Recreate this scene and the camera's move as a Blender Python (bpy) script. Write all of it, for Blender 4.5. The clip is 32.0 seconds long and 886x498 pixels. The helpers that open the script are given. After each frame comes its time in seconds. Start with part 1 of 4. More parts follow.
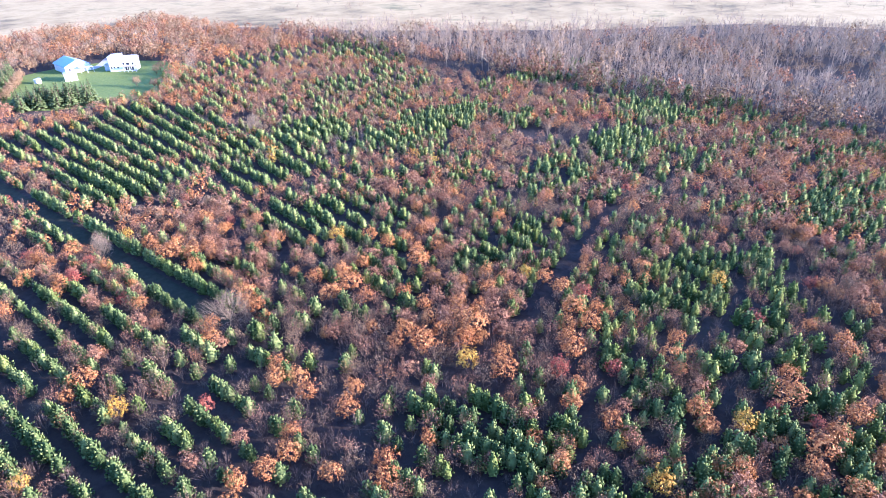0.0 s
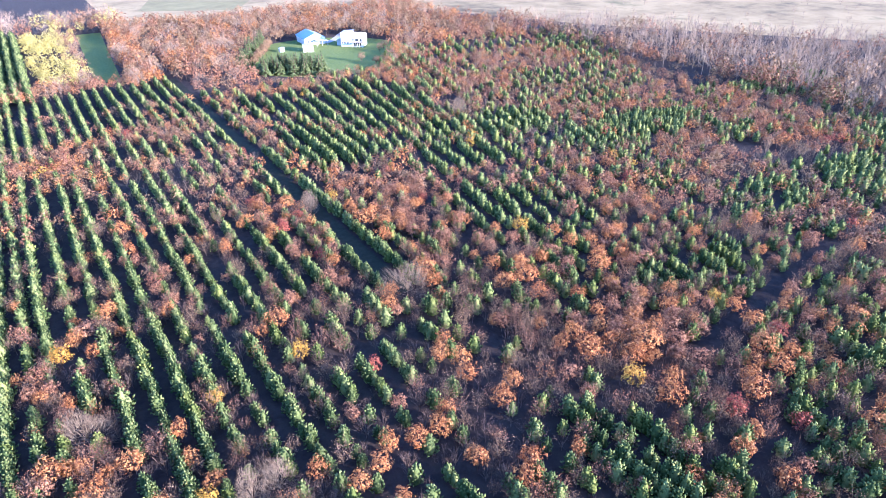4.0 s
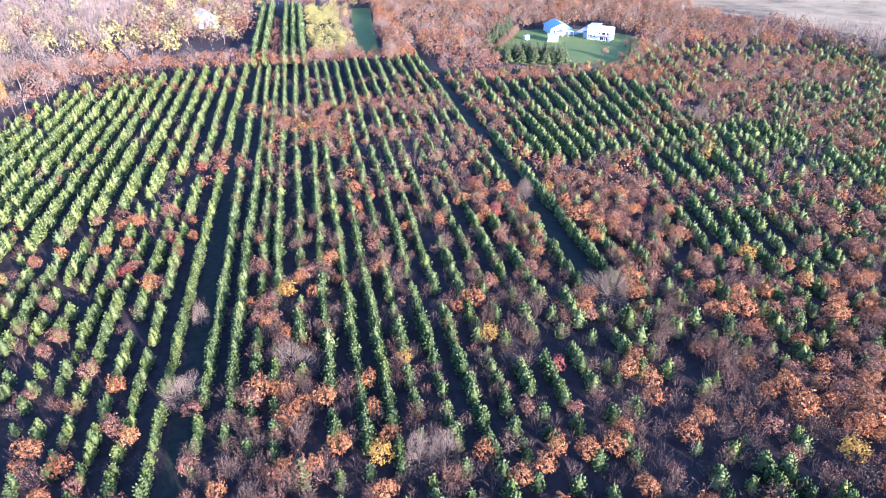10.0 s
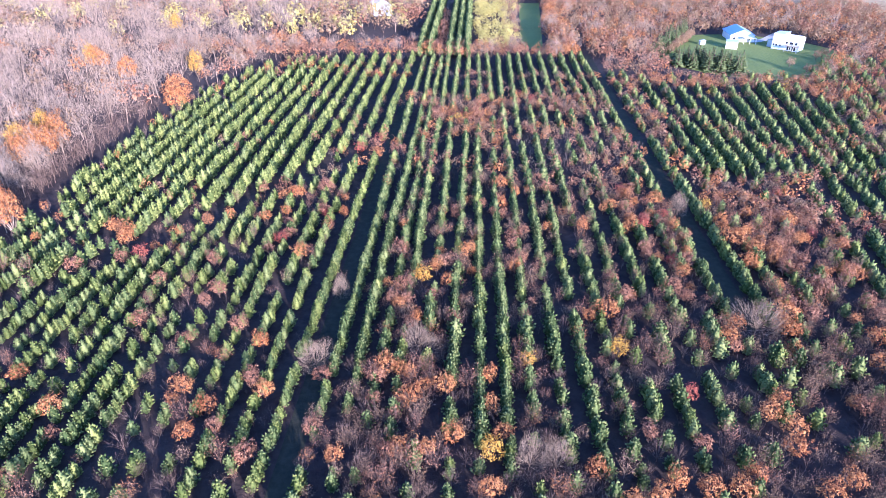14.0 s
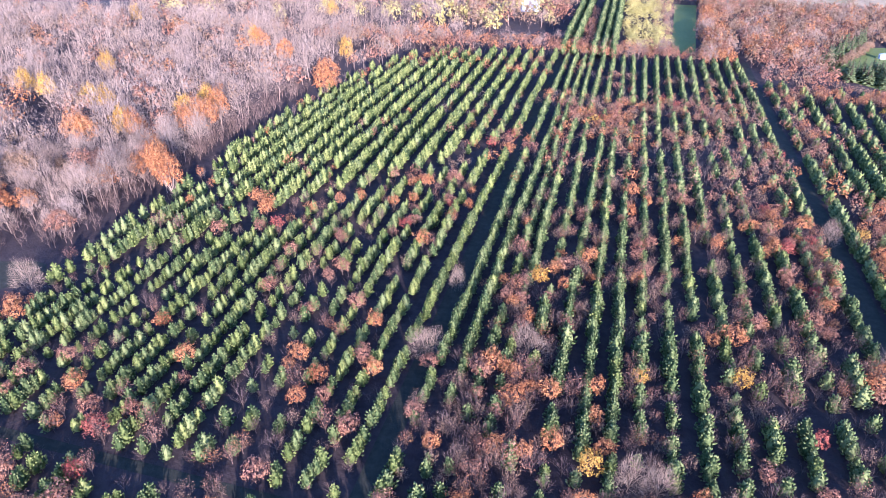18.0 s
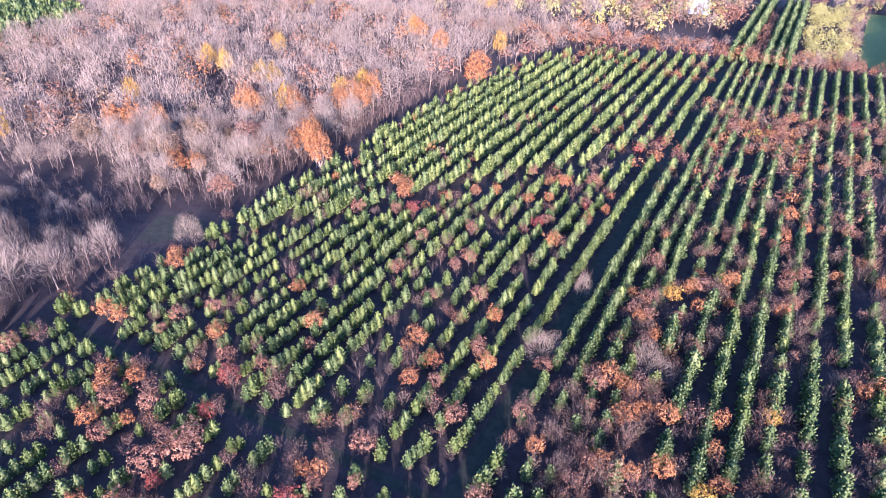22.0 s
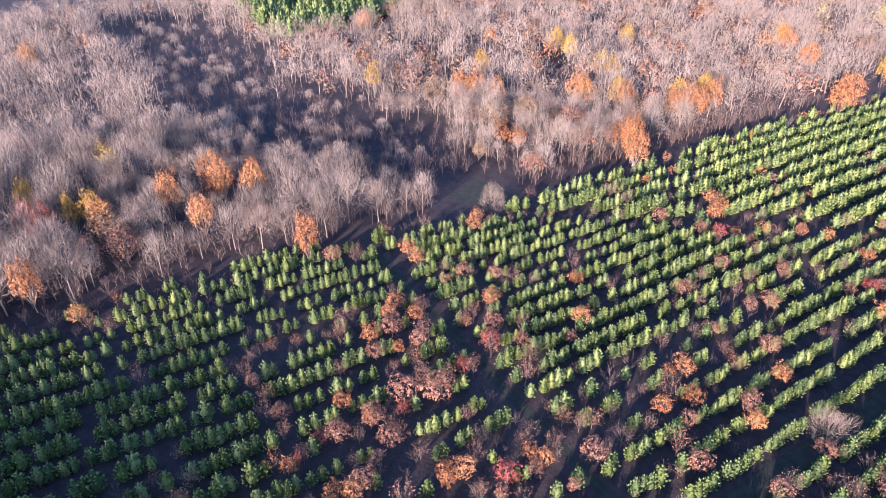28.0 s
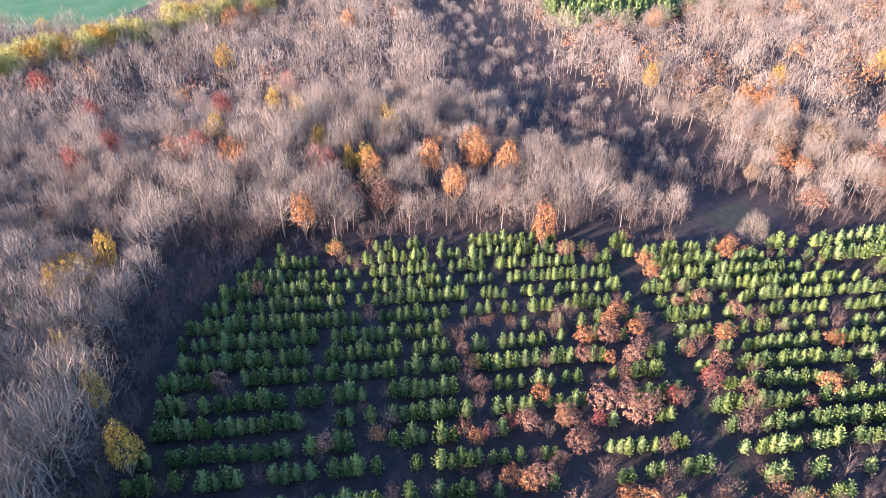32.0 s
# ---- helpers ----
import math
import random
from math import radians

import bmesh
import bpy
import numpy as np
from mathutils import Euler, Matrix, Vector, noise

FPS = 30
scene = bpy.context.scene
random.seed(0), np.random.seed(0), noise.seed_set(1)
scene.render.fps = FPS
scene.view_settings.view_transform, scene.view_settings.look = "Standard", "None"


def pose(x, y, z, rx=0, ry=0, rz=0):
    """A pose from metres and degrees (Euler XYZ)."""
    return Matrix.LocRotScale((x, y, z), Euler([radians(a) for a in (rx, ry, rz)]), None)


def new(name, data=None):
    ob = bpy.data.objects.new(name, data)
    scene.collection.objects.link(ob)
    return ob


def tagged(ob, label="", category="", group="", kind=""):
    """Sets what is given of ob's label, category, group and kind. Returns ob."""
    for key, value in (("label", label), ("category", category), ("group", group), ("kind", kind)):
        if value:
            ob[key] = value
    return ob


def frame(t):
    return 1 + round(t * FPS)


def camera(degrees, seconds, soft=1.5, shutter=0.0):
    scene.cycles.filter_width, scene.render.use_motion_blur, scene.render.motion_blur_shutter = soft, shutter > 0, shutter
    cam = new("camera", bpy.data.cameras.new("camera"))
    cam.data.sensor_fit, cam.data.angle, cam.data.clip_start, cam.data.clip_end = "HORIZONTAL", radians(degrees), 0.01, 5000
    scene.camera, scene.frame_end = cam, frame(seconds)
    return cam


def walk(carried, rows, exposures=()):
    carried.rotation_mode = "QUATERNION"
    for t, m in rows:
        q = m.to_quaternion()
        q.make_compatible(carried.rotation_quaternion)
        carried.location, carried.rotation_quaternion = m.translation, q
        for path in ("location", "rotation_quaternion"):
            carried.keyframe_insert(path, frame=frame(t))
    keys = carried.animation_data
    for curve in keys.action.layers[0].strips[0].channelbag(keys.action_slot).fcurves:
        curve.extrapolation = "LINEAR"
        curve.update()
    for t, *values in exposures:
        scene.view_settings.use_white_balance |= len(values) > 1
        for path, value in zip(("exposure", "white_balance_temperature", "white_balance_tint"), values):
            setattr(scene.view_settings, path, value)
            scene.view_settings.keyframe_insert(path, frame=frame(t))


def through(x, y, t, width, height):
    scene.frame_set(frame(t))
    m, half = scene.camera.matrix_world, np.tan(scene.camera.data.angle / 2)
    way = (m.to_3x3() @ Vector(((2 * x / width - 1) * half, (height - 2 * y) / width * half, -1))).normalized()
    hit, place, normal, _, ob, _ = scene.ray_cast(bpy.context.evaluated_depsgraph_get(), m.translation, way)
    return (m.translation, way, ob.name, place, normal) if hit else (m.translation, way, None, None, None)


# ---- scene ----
cam = camera(69.72, 32.0, soft=0.85)
PATH = [
    (0, pose(-0.43, -1.39, 54.98, 61.21, 0.81, -51.51)),
    (0.5, pose(-0.42, -1.35, 54.98, 61.14, 0.74, -49.51)),
    (1, pose(-0.4, -1.3, 54.98, 61.08, 0.69, -47.45)),
    (1.5, pose(-0.39, -1.26, 54.98, 61.01, 0.64, -45.34)),
    (2, pose(-0.37, -1.22, 54.98, 60.95, 0.59, -43.01)),
    (2.5, pose(-0.35, -1.17, 54.98, 60.88, 0.54, -40.42)),
    (3, pose(-0.34, -1.13, 54.98, 60.82, 0.5, -37.99)),
    (3.5, pose(-0.32, -1.09, 54.98, 60.76, 0.45, -35.43)),
    (5.5, pose(-0.27, -0.92, 54.98, 60.52, 0.28, -27.1)),
    (6, pose(-0.25, -0.87, 54.98, 60.46, 0.24, -25.66)),
    (6.5, pose(-0.24, -0.83, 54.98, 60.4, 0.21, -23.61)),
    (7, pose(-0.22, -0.79, 54.98, 60.35, 0.17, -21.51)),
    (7.5, pose(-0.21, -0.75, 54.98, 60.29, 0.14, -19.62)),
    (8, pose(-0.2, -0.7, 54.98, 60.23, 0.1, -18.13)),
    (8.5, pose(-0.18, -0.66, 54.98, 60.18, 0.08, -16.78)),
    (9, pose(-0.17, -0.62, 54.98, 60.12, 0.04, -15.32)),
    (9.5, pose(-0.15, -0.58, 54.98, 60.07, 0.02, -13.7)),
    (10, pose(-0.14, -0.53, 54.98, 60.01, -0.01, -11.69)),
    (10.5, pose(-0.13, -0.49, 54.98, 59.96, -0.03, -9.42)),
    (11, pose(-0.11, -0.45, 54.98, 59.91, -0.06, -7.46)),
    (11.5, pose(-0.1, -0.41, 54.98, 59.85, -0.08, -5.76)),
    (12, pose(-0.09, -0.36, 54.98, 59.8, -0.1, -3.97)),
    (12.5, pose(-0.08, -0.32, 54.98, 59.74, -0.12, -2.37)),
    (13, pose(-0.06, -0.28, 54.98, 59.69, -0.14, -0.81)),
    (13.5, pose(-0.05, -0.24, 54.98, 59.63, -0.16, 1)),
    (14, pose(-0.04, -0.19, 54.98, 59.58, -0.17, 2.72)),
    (14.5, pose(-0.03, -0.15, 54.98, 59.52, -0.19, 4.38)),
    (15, pose(-0.01, -0.11, 54.98, 59.47, -0.2, 6.04)),
    (15.5, pose(-0, -0.07, 54.98, 59.41, -0.22, 7.8)),
    (17.5, pose(0.05, 0.1, 54.98, 59.19, -0.26, 14.03)),
    (18, pose(0.06, 0.15, 54.98, 59.13, -0.26, 15.35)),
    (18.5, pose(0.07, 0.19, 54.98, 59.07, -0.27, 16.85)),
    (19, pose(0.08, 0.23, 54.98, 59.01, -0.27, 18.41)),
    (19.5, pose(0.1, 0.27, 54.98, 58.95, -0.27, 20.13)),
    (20, pose(0.11, 0.32, 54.98, 58.89, -0.27, 21.86)),
    (20.5, pose(0.12, 0.36, 54.98, 58.83, -0.28, 23.56)),
    (21, pose(0.13, 0.4, 54.98, 58.77, -0.28, 25.51)),
    (21.5, pose(0.14, 0.44, 54.98, 58.71, -0.28, 27.29)),
    (22, pose(0.15, 0.49, 54.98, 58.64, -0.28, 28.93)),
    (22.5, pose(0.17, 0.53, 54.98, 58.58, -0.28, 30.86)),
    (23, pose(0.18, 0.57, 54.98, 58.51, -0.27, 32.96)),
    (23.5, pose(0.19, 0.62, 54.98, 58.45, -0.27, 35.16)),
    (24, pose(0.2, 0.66, 54.98, 58.38, -0.26, 37.39)),
    (24.5, pose(0.21, 0.7, 54.98, 58.31, -0.26, 39.97)),
    (25, pose(0.22, 0.75, 54.98, 58.24, -0.26, 42.9)),
    (25.5, pose(0.23, 0.79, 54.98, 58.17, -0.25, 45.74)),
    (27.5, pose(0.28, 0.96, 54.98, 57.87, -0.21, 56.4)),
    (28, pose(0.29, 1.01, 54.98, 57.79, -0.19, 58.97)),
    (28.5, pose(0.3, 1.05, 54.98, 57.71, -0.19, 61.55)),
    (29, pose(0.31, 1.09, 54.98, 57.63, -0.17, 64.14)),
    (29.5, pose(0.32, 1.14, 54.98, 57.54, -0.16, 66.92)),
    (30, pose(0.33, 1.18, 54.98, 57.46, -0.14, 69.61)),
    (30.5, pose(0.34, 1.23, 54.98, 57.37, -0.13, 72.88)),
    (31, pose(0.36, 1.27, 54.98, 57.28, -0.11, 76.37)),
    (31.5, pose(0.37, 1.31, 54.98, 57.19, -0.1, 80.14)),
    (32, pose(0.38, 1.36, 54.98, 57.1, -0.08, 83.75)),
]
walk(cam, PATH, exposures=((0.0, 2.4, 4800, 26), (6.0, 2.24, 4730, 28), (13.0, 1.97, 4670, 31), (20.0, 1.91, 4770, 38), (25.0, 1.85, 4910, 37), (30.0, 1.84, 5260, 28), (32.0, 2.1, 5330, 26)))

# ---- sky and sun: low late-autumn sun from the south-east of the plan ----
SUN_TO = Vector((0.50, -0.866, 0)).normalized()
SUN_EL = radians(12.5)
world = bpy.data.worlds.new("world")
scene.world = world
world.use_nodes = True
wn = world.node_tree.nodes
sky = wn.new("ShaderNodeTexSky")
sky.sky_type = 'NISHITA'
sky.sun_disc = False
sky.sun_elevation = SUN_EL
sky.sun_rotation = math.atan2(SUN_TO.x, SUN_TO.y)
sky.air_density, sky.dust_density, sky.ozone_density = 1.0, 0.4, 3.0
wn["Background"].inputs["Strength"].default_value = 0.15
world.node_tree.links.new(sky.outputs["Color"], wn["Background"].inputs["Color"])
sun = new("sun", bpy.data.lights.new("sun", 'SUN'))
sun.data.energy, sun.data.angle, sun.data.color = 5.0, radians(0.6), (1.0, 0.81, 0.57)
to_sun = Vector((SUN_TO.x * math.cos(SUN_EL), SUN_TO.y * math.cos(SUN_EL), math.sin(SUN_EL)))
sun.matrix_world = Matrix.Translation((200, -260, 160)) @ to_sun.to_track_quat("Z", "Y").to_matrix().to_4x4()


# ---- materials ----
def ramp_mat(name, colours, scale=1.0, rough=0.8, bump=0.0, bump_scale=8.0, island=0.0, obj=0.0, spec=0.3, through=0.0, detail=4.0, large=0.0, large_scale=0.03):
    """A noise-driven colour ramp in world metres, with a second, larger noise, grain and relief."""
    m = bpy.data.materials.new(name)
    m.use_nodes = True
    nt = m.node_tree
    n, l = nt.nodes, nt.links
    b = n["Principled BSDF"]
    b.inputs["Roughness"].default_value = rough
    b.inputs["Specular IOR Level"].default_value = spec
    geo = n.new("ShaderNodeNewGeometry")
    tex = n.new("ShaderNodeTexNoise")
    tex.inputs["Scale"].default_value = scale
    tex.inputs["Detail"].default_value = detail
    tex.inputs["Roughness"].default_value = 0.65
    l.new(geo.outputs["Position"], tex.inputs["Vector"])
    fac = tex.outputs["Fac"]
    terms = []
    if large:
        big = n.new("ShaderNodeTexNoise")
        big.inputs["Scale"].default_value = large_scale
        big.inputs["Detail"].default_value = 3.0
        l.new(geo.outputs["Position"], big.inputs["Vector"])
        terms.append((big.outputs["Fac"], large))
    if island:
        terms.append((geo.outputs["Random Per Island"], island))
    if obj:
        oi = n.new("ShaderNodeObjectInfo")
        terms.append((oi.outputs["Random"], obj))
    for out, amount in terms:
        sub = n.new("ShaderNodeMath")
        sub.operation = 'SUBTRACT'
        l.new(out, sub.inputs[0])
        sub.inputs[1].default_value = 0.5
        mad = n.new("ShaderNodeMath")
        mad.operation = 'MULTIPLY_ADD'
        l.new(sub.outputs[0], mad.inputs[0])
        mad.inputs[1].default_value = amount
        l.new(fac, mad.inputs[2])
        fac = mad.outputs[0]
    cr = n.new("ShaderNodeValToRGB")
    el = cr.color_ramp.elements
    while len(el) < len(colours):
        el.new(0.5)
    for i, c in enumerate(colours):
        el[i].position = 0.25 + 0.5 * i / max(1, len(colours) - 1)
        el[i].color = (*c, 1)
    l.new(fac, cr.inputs["Fac"])
    l.new(cr.outputs["Color"], b.inputs["Base Color"])
    if bump:
        bt = n.new("ShaderNodeTexNoise")
        bt.inputs["Scale"].default_value = bump_scale
        bt.inputs["Detail"].default_value = 3.0
        l.new(geo.outputs["Position"], bt.inputs["Vector"])
        bn = n.new("ShaderNodeBump")
        bn.inputs["Strength"].default_value = 0.7
        bn.inputs["Distance"].default_value = bump
        l.new(bt.outputs["Fac"], bn.inputs["Height"])
        l.new(bn.outputs["Normal"], b.inputs["Normal"])
    if through:
        tr = n.new("ShaderNodeBsdfTranslucent")
        l.new(cr.outputs["Color"], tr.inputs["Color"])
        mix = n.new("ShaderNodeMixShader")
        mix.inputs["Fac"].default_value = through
        l.new(b.outputs["BSDF"], mix.inputs[1])
        l.new(tr.outputs["BSDF"], mix.inputs[2])
        l.new(mix.outputs["Shader"], n["Material Output"].inputs["Surface"])
    return m


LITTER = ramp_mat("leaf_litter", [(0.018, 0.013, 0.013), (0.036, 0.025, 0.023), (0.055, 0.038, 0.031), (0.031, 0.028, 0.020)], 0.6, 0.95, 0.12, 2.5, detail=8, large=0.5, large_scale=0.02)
# Track grass: shade between the tree rows is put into this lowered base colour
SHADED_TRACK = ramp_mat("grassy_track", [(0.018, 0.020, 0.014), (0.032, 0.033, 0.020), (0.05, 0.046, 0.03)], 0.9, 0.95, 0.05, 4, large=0.3)
LAWN = ramp_mat("lawn_grass", [(0.095, 0.13, 0.026), (0.14, 0.18, 0.036), (0.20, 0.22, 0.055)], 1.2, 0.9, 0.03, 9, large=0.5, large_scale=0.05)
STRAW = ramp_mat("dry_marsh_grass", [(0.13, 0.095, 0.045), (0.31, 0.22, 0.10), (0.43, 0.31, 0.145), (0.19, 0.155, 0.065)], 0.05, 0.95, 0.2, 0.8, detail=9, large=0.7, large_scale=0.012)
CROP = ramp_mat("winter_crop", [(0.05, 0.13, 0.04), (0.08, 0.17, 0.055), (0.11, 0.19, 0.07)], 0.1, 0.9, 0.05, 2, large=0.3)
STUBBLE = ramp_mat("pale_stubble", [(0.20, 0.16, 0.065), (0.27, 0.22, 0.09), (0.34, 0.28, 0.12)], 0.08, 0.95, 0.05, 2, large=0.4)
PINE = [ramp_mat("pine_needles_" + nm, cs, 1.6, 0.55, island=0.7, obj=0.15, spec=0.05, through=0.16, large=0.35, large_scale=0.035)
        for nm, cs in (("green", [(0.062, 0.090, 0.030), (0.142, 0.176, 0.058), (0.235, 0.262, 0.092)]),
                       ("yellowish", [(0.080, 0.106, 0.028), (0.166, 0.196, 0.053), (0.265, 0.287, 0.082)]))]
SPRUCE = ramp_mat("spruce_needles", [(0.085, 0.11, 0.042), (0.125, 0.155, 0.06), (0.165, 0.195, 0.078)], 1.2, 0.6, island=0.5, spec=0.08, through=0.1)
PBARK = ramp_mat("pine_bark", [(0.07, 0.045, 0.03), (0.15, 0.10, 0.07)], 3, 0.9, 0.02, 12)
BARK = ramp_mat("grey_bark", [(0.14, 0.098, 0.070), (0.26, 0.19, 0.135), (0.38, 0.285, 0.205)], 0.9, 0.9, island=0.5, obj=0.3, large=0.6, large_scale=0.05)
BROWN = ramp_mat("brown_twigs", [(0.08, 0.052, 0.038), (0.135, 0.09, 0.066), (0.20, 0.137, 0.102)], 0.9, 0.9, island=0.6, obj=0.3, large=0.5, large_scale=0.08)
PALE = ramp_mat("pale_bark", [(0.14, 0.098, 0.062), (0.21, 0.15, 0.10), (0.28, 0.21, 0.145)], 0.8, 0.85, island=0.4, obj=0.2)
LEAF = {nm: ramp_mat(nm + "_leaves", cs, 1.3, 0.6, island=0.85, obj=0.35, spec=0.2, through=0.22)
        for nm, cs in (("orange", [(0.22, 0.078, 0.028), (0.41, 0.16, 0.052), (0.56, 0.27, 0.095)]),
                       ("rust", [(0.16, 0.072, 0.040), (0.30, 0.14, 0.075), (0.43, 0.22, 0.12)]),
                       ("red", [(0.20, 0.045, 0.032), (0.33, 0.085, 0.052), (0.42, 0.14, 0.08)]),
                       ("gold", [(0.32, 0.155, 0.02), (0.47, 0.265, 0.036), (0.58, 0.38, 0.07)]),
                       ("yellow", [(0.34, 0.27, 0.06), (0.48, 0.40, 0.10), (0.58, 0.51, 0.17)]),
                       ("tan", [(0.17, 0.104, 0.054), (0.27, 0.168, 0.088), (0.37, 0.24, 0.132)]))}

rng = np.random.default_rng(7)


# ---- tree templates: arrays of points, triangles and material slots (0 wood, 1 foliage) ----
class Shape:
    def __init__(self):
        self.v, self.f, self.m, self.n = [], [], [], 0

    def add(self, verts, tris, slot):
        self.v.append(np.asarray(verts, float))
        self.f.append(np.asarray(tris, int) + self.n)
        self.m.append(np.full(len(tris), slot))
        self.n += len(verts)

    def done(self):
        return np.concatenate(self.v), np.concatenate(self.f), np.concatenate(self.m)


def frame_of(d):
    d = d / np.linalg.norm(d)
    a = np.cross(d, (0, 0, 1) if abs(d[2]) < 0.9 else (1, 0, 0))
    a /= np.linalg.norm(a)
    return d, a, np.cross(d, a)


def tube(sh, p, q, r0, r1, sides, slot):
    d, a, b = frame_of(np.subtract(q, p))
    ang = np.arange(sides) * 2 * np.pi / sides
    ring = np.cos(ang)[:, None] * a + np.sin(ang)[:, None] * b
    if r1 <= 0:
        tris = [(i, (i + 1) % sides, sides) for i in range(sides)]
        sh.add(np.concatenate([p + r0 * ring, [q]]), tris, slot)
        return
    tris = []
    for i in range(sides):
        j = (i + 1) % sides
        tris += [(i, j, sides + j), (i, sides + j, sides + i)]
    sh.add(np.concatenate([p + r0 * ring, q + r1 * ring]), tris, slot)


def tuft(sh, c, d, length, width, slot, g):
    """A spiky three-sided bunch of needles round the axis d."""
    d, a, b = frame_of(np.asarray(d, float))
    turn = g.uniform(0, 6.28)
    ang = turn + np.arange(3) * 2.094
    ring = c + d * length * 0.45 + (np.cos(ang)[:, None] * a + np.sin(ang)[:, None] * b) * width * g.uniform(0.75, 1.25, (3, 1))
    sh.add(np.concatenate([[c], ring, [c + d * length]]), [(0, 2, 1), (0, 3, 2), (0, 1, 3), (4, 1, 2), (4, 2, 3), (4, 3, 1)], slot)


def shoot(sh, c, d, length, width, slot, g):
    """A plain three-sided spike of needles."""
    d, a, b = frame_of(np.asarray(d, float))
    ang = g.uniform(0, 6.28) + np.arange(3) * 2.094
    ring = c + (np.cos(ang)[:, None] * a + np.sin(ang)[:, None] * b) * width
    sh.add(np.concatenate([ring, [c + d * length]]), [(0, 1, 3), (1, 2, 3), (2, 0, 3)], slot)


def leaf(sh, c, size, slot, g, face=None):
    """A small bunch of leaves: one tilted triangle, turned roughly to the side that face names."""
    d = g.normal(size=3)
    d[2] = abs(d[2]) * 0.8 + 0.15
    if face is not None:
        d = d * 0.45 + face
    d, a, b = frame_of(d)
    t = g.uniform(0, 6.28)
    a, b = a * math.cos(t) + b * math.sin(t), b * math.cos(t) - a * math.sin(t)
    sh.add([c - a * size, c + b * size * g.uniform(0.6, 1.2), c + a * size * g.uniform(0.5, 1.0)], [(0, 1, 2)], slot)


def twig(sh, p, q, w, slot, g):
    """A thin tapering three-sided sliver."""
    d, a, b = frame_of(np.subtract(q, p))
    sh.add([p + a * w, p - 0.5 * a * w + 0.87 * b * w, p - 0.5 * a * w - 0.87 * b * w, q], [(0, 1, 3), (1, 2, 3), (2, 0, 3)], slot)


def sliver(sh, p, q, w, slot, g):
    """The finest twig: one narrow triangle with a random face."""
    d, a, b = frame_of(np.subtract(q, p))
    t = g.uniform(0, 3.14)
    e = (a * math.cos(t) + b * math.sin(t)) * w
    sh.add([p + e, p - e, q], [(0, 1, 2)], slot)


def make_pine(seed, whorls, low=6, far=False):
    """A young plantation pine, 1 m tall and to be scaled: a lobed, pointed heart set all round with upturned shoots."""
    g = np.random.default_rng(seed)
    sh = Shape()
    tube(sh, np.zeros(3), np.array((0, 0, 0.86)), 0.013, 0.004, 4, 0)
    wide = lambda u: 0.285 * (1 - u) ** 0.62 * min(1.0, 0.66 + 1.3 * u)
    lobes = [(g.uniform(0, 6.28), g.uniform(0.1, 0.8)) for _ in range(7)]
    swell = lambda t, u: max(math.exp(-((math.cos(t - a) - 1) ** 2) * 3 - ((u - b) * 4.5) ** 2) for a, b in lobes)
    n, rings = (7, 5) if not far else (5, 4)
    verts, tris = [], []
    for k in range(rings):
        u = k / (rings - 0.3)
        for j in range(n):
            t = j * 6.283 / n + k * 0.5
            r = wide(u) * (0.50 + 0.30 * swell(t, u)) * g.uniform(0.85, 1.1) + 0.006
            verts.append((math.cos(t) * r, math.sin(t) * r, 0.10 + 0.80 * u + g.uniform(-0.03, 0.03)))
    verts.append((0, 0, 0.94))
    for k in range(rings - 1):
        for j in range(n):
            p, q = k * n + j, k * n + (j + 1) % n
            tris += [(p, q, q + n), (p, q + n, p + n)]
    top = rings * n
    tris += [(top - n + j, top - n + (j + 1) % n, top) for j in range(n)]
    sh.add(verts, tris, 1)
    for k in range(whorls):
        u = 0.05 + 0.90 * (k + 0.3) / whorls
        off = g.uniform(0, 6.28)
        per = max(3, round(low * (1 - 0.55 * u)))
        for j in range(per):
            t = off + j * 6.283 / per + g.uniform(-0.35, 0.35)
            rr = wide(u) * (0.56 + 0.30 * swell(t, u)) * g.uniform(0.85, 1.12)
            d = np.array((math.cos(t) * 0.8, math.sin(t) * 0.8, 0.75 + 0.9 * u)) + g.normal(size=3) * 0.18
            c = np.array((math.cos(t) * rr, math.sin(t) * rr, 0.09 + 0.80 * u + g.uniform(-0.03, 0.03)))
            if far:
                shoot(sh, c, d, 0.135 * g.uniform(0.8, 1.2), 0.062, 1, g)
            else:
                tuft(sh, c, d, 0.125 * g.uniform(0.75, 1.25), 0.042, 1, g)
    tuft(sh, np.array((0, 0, 0.86)), (g.normal() * 0.1, g.normal() * 0.1, 1), 0.15, 0.028, 1, g)
    return sh.done()


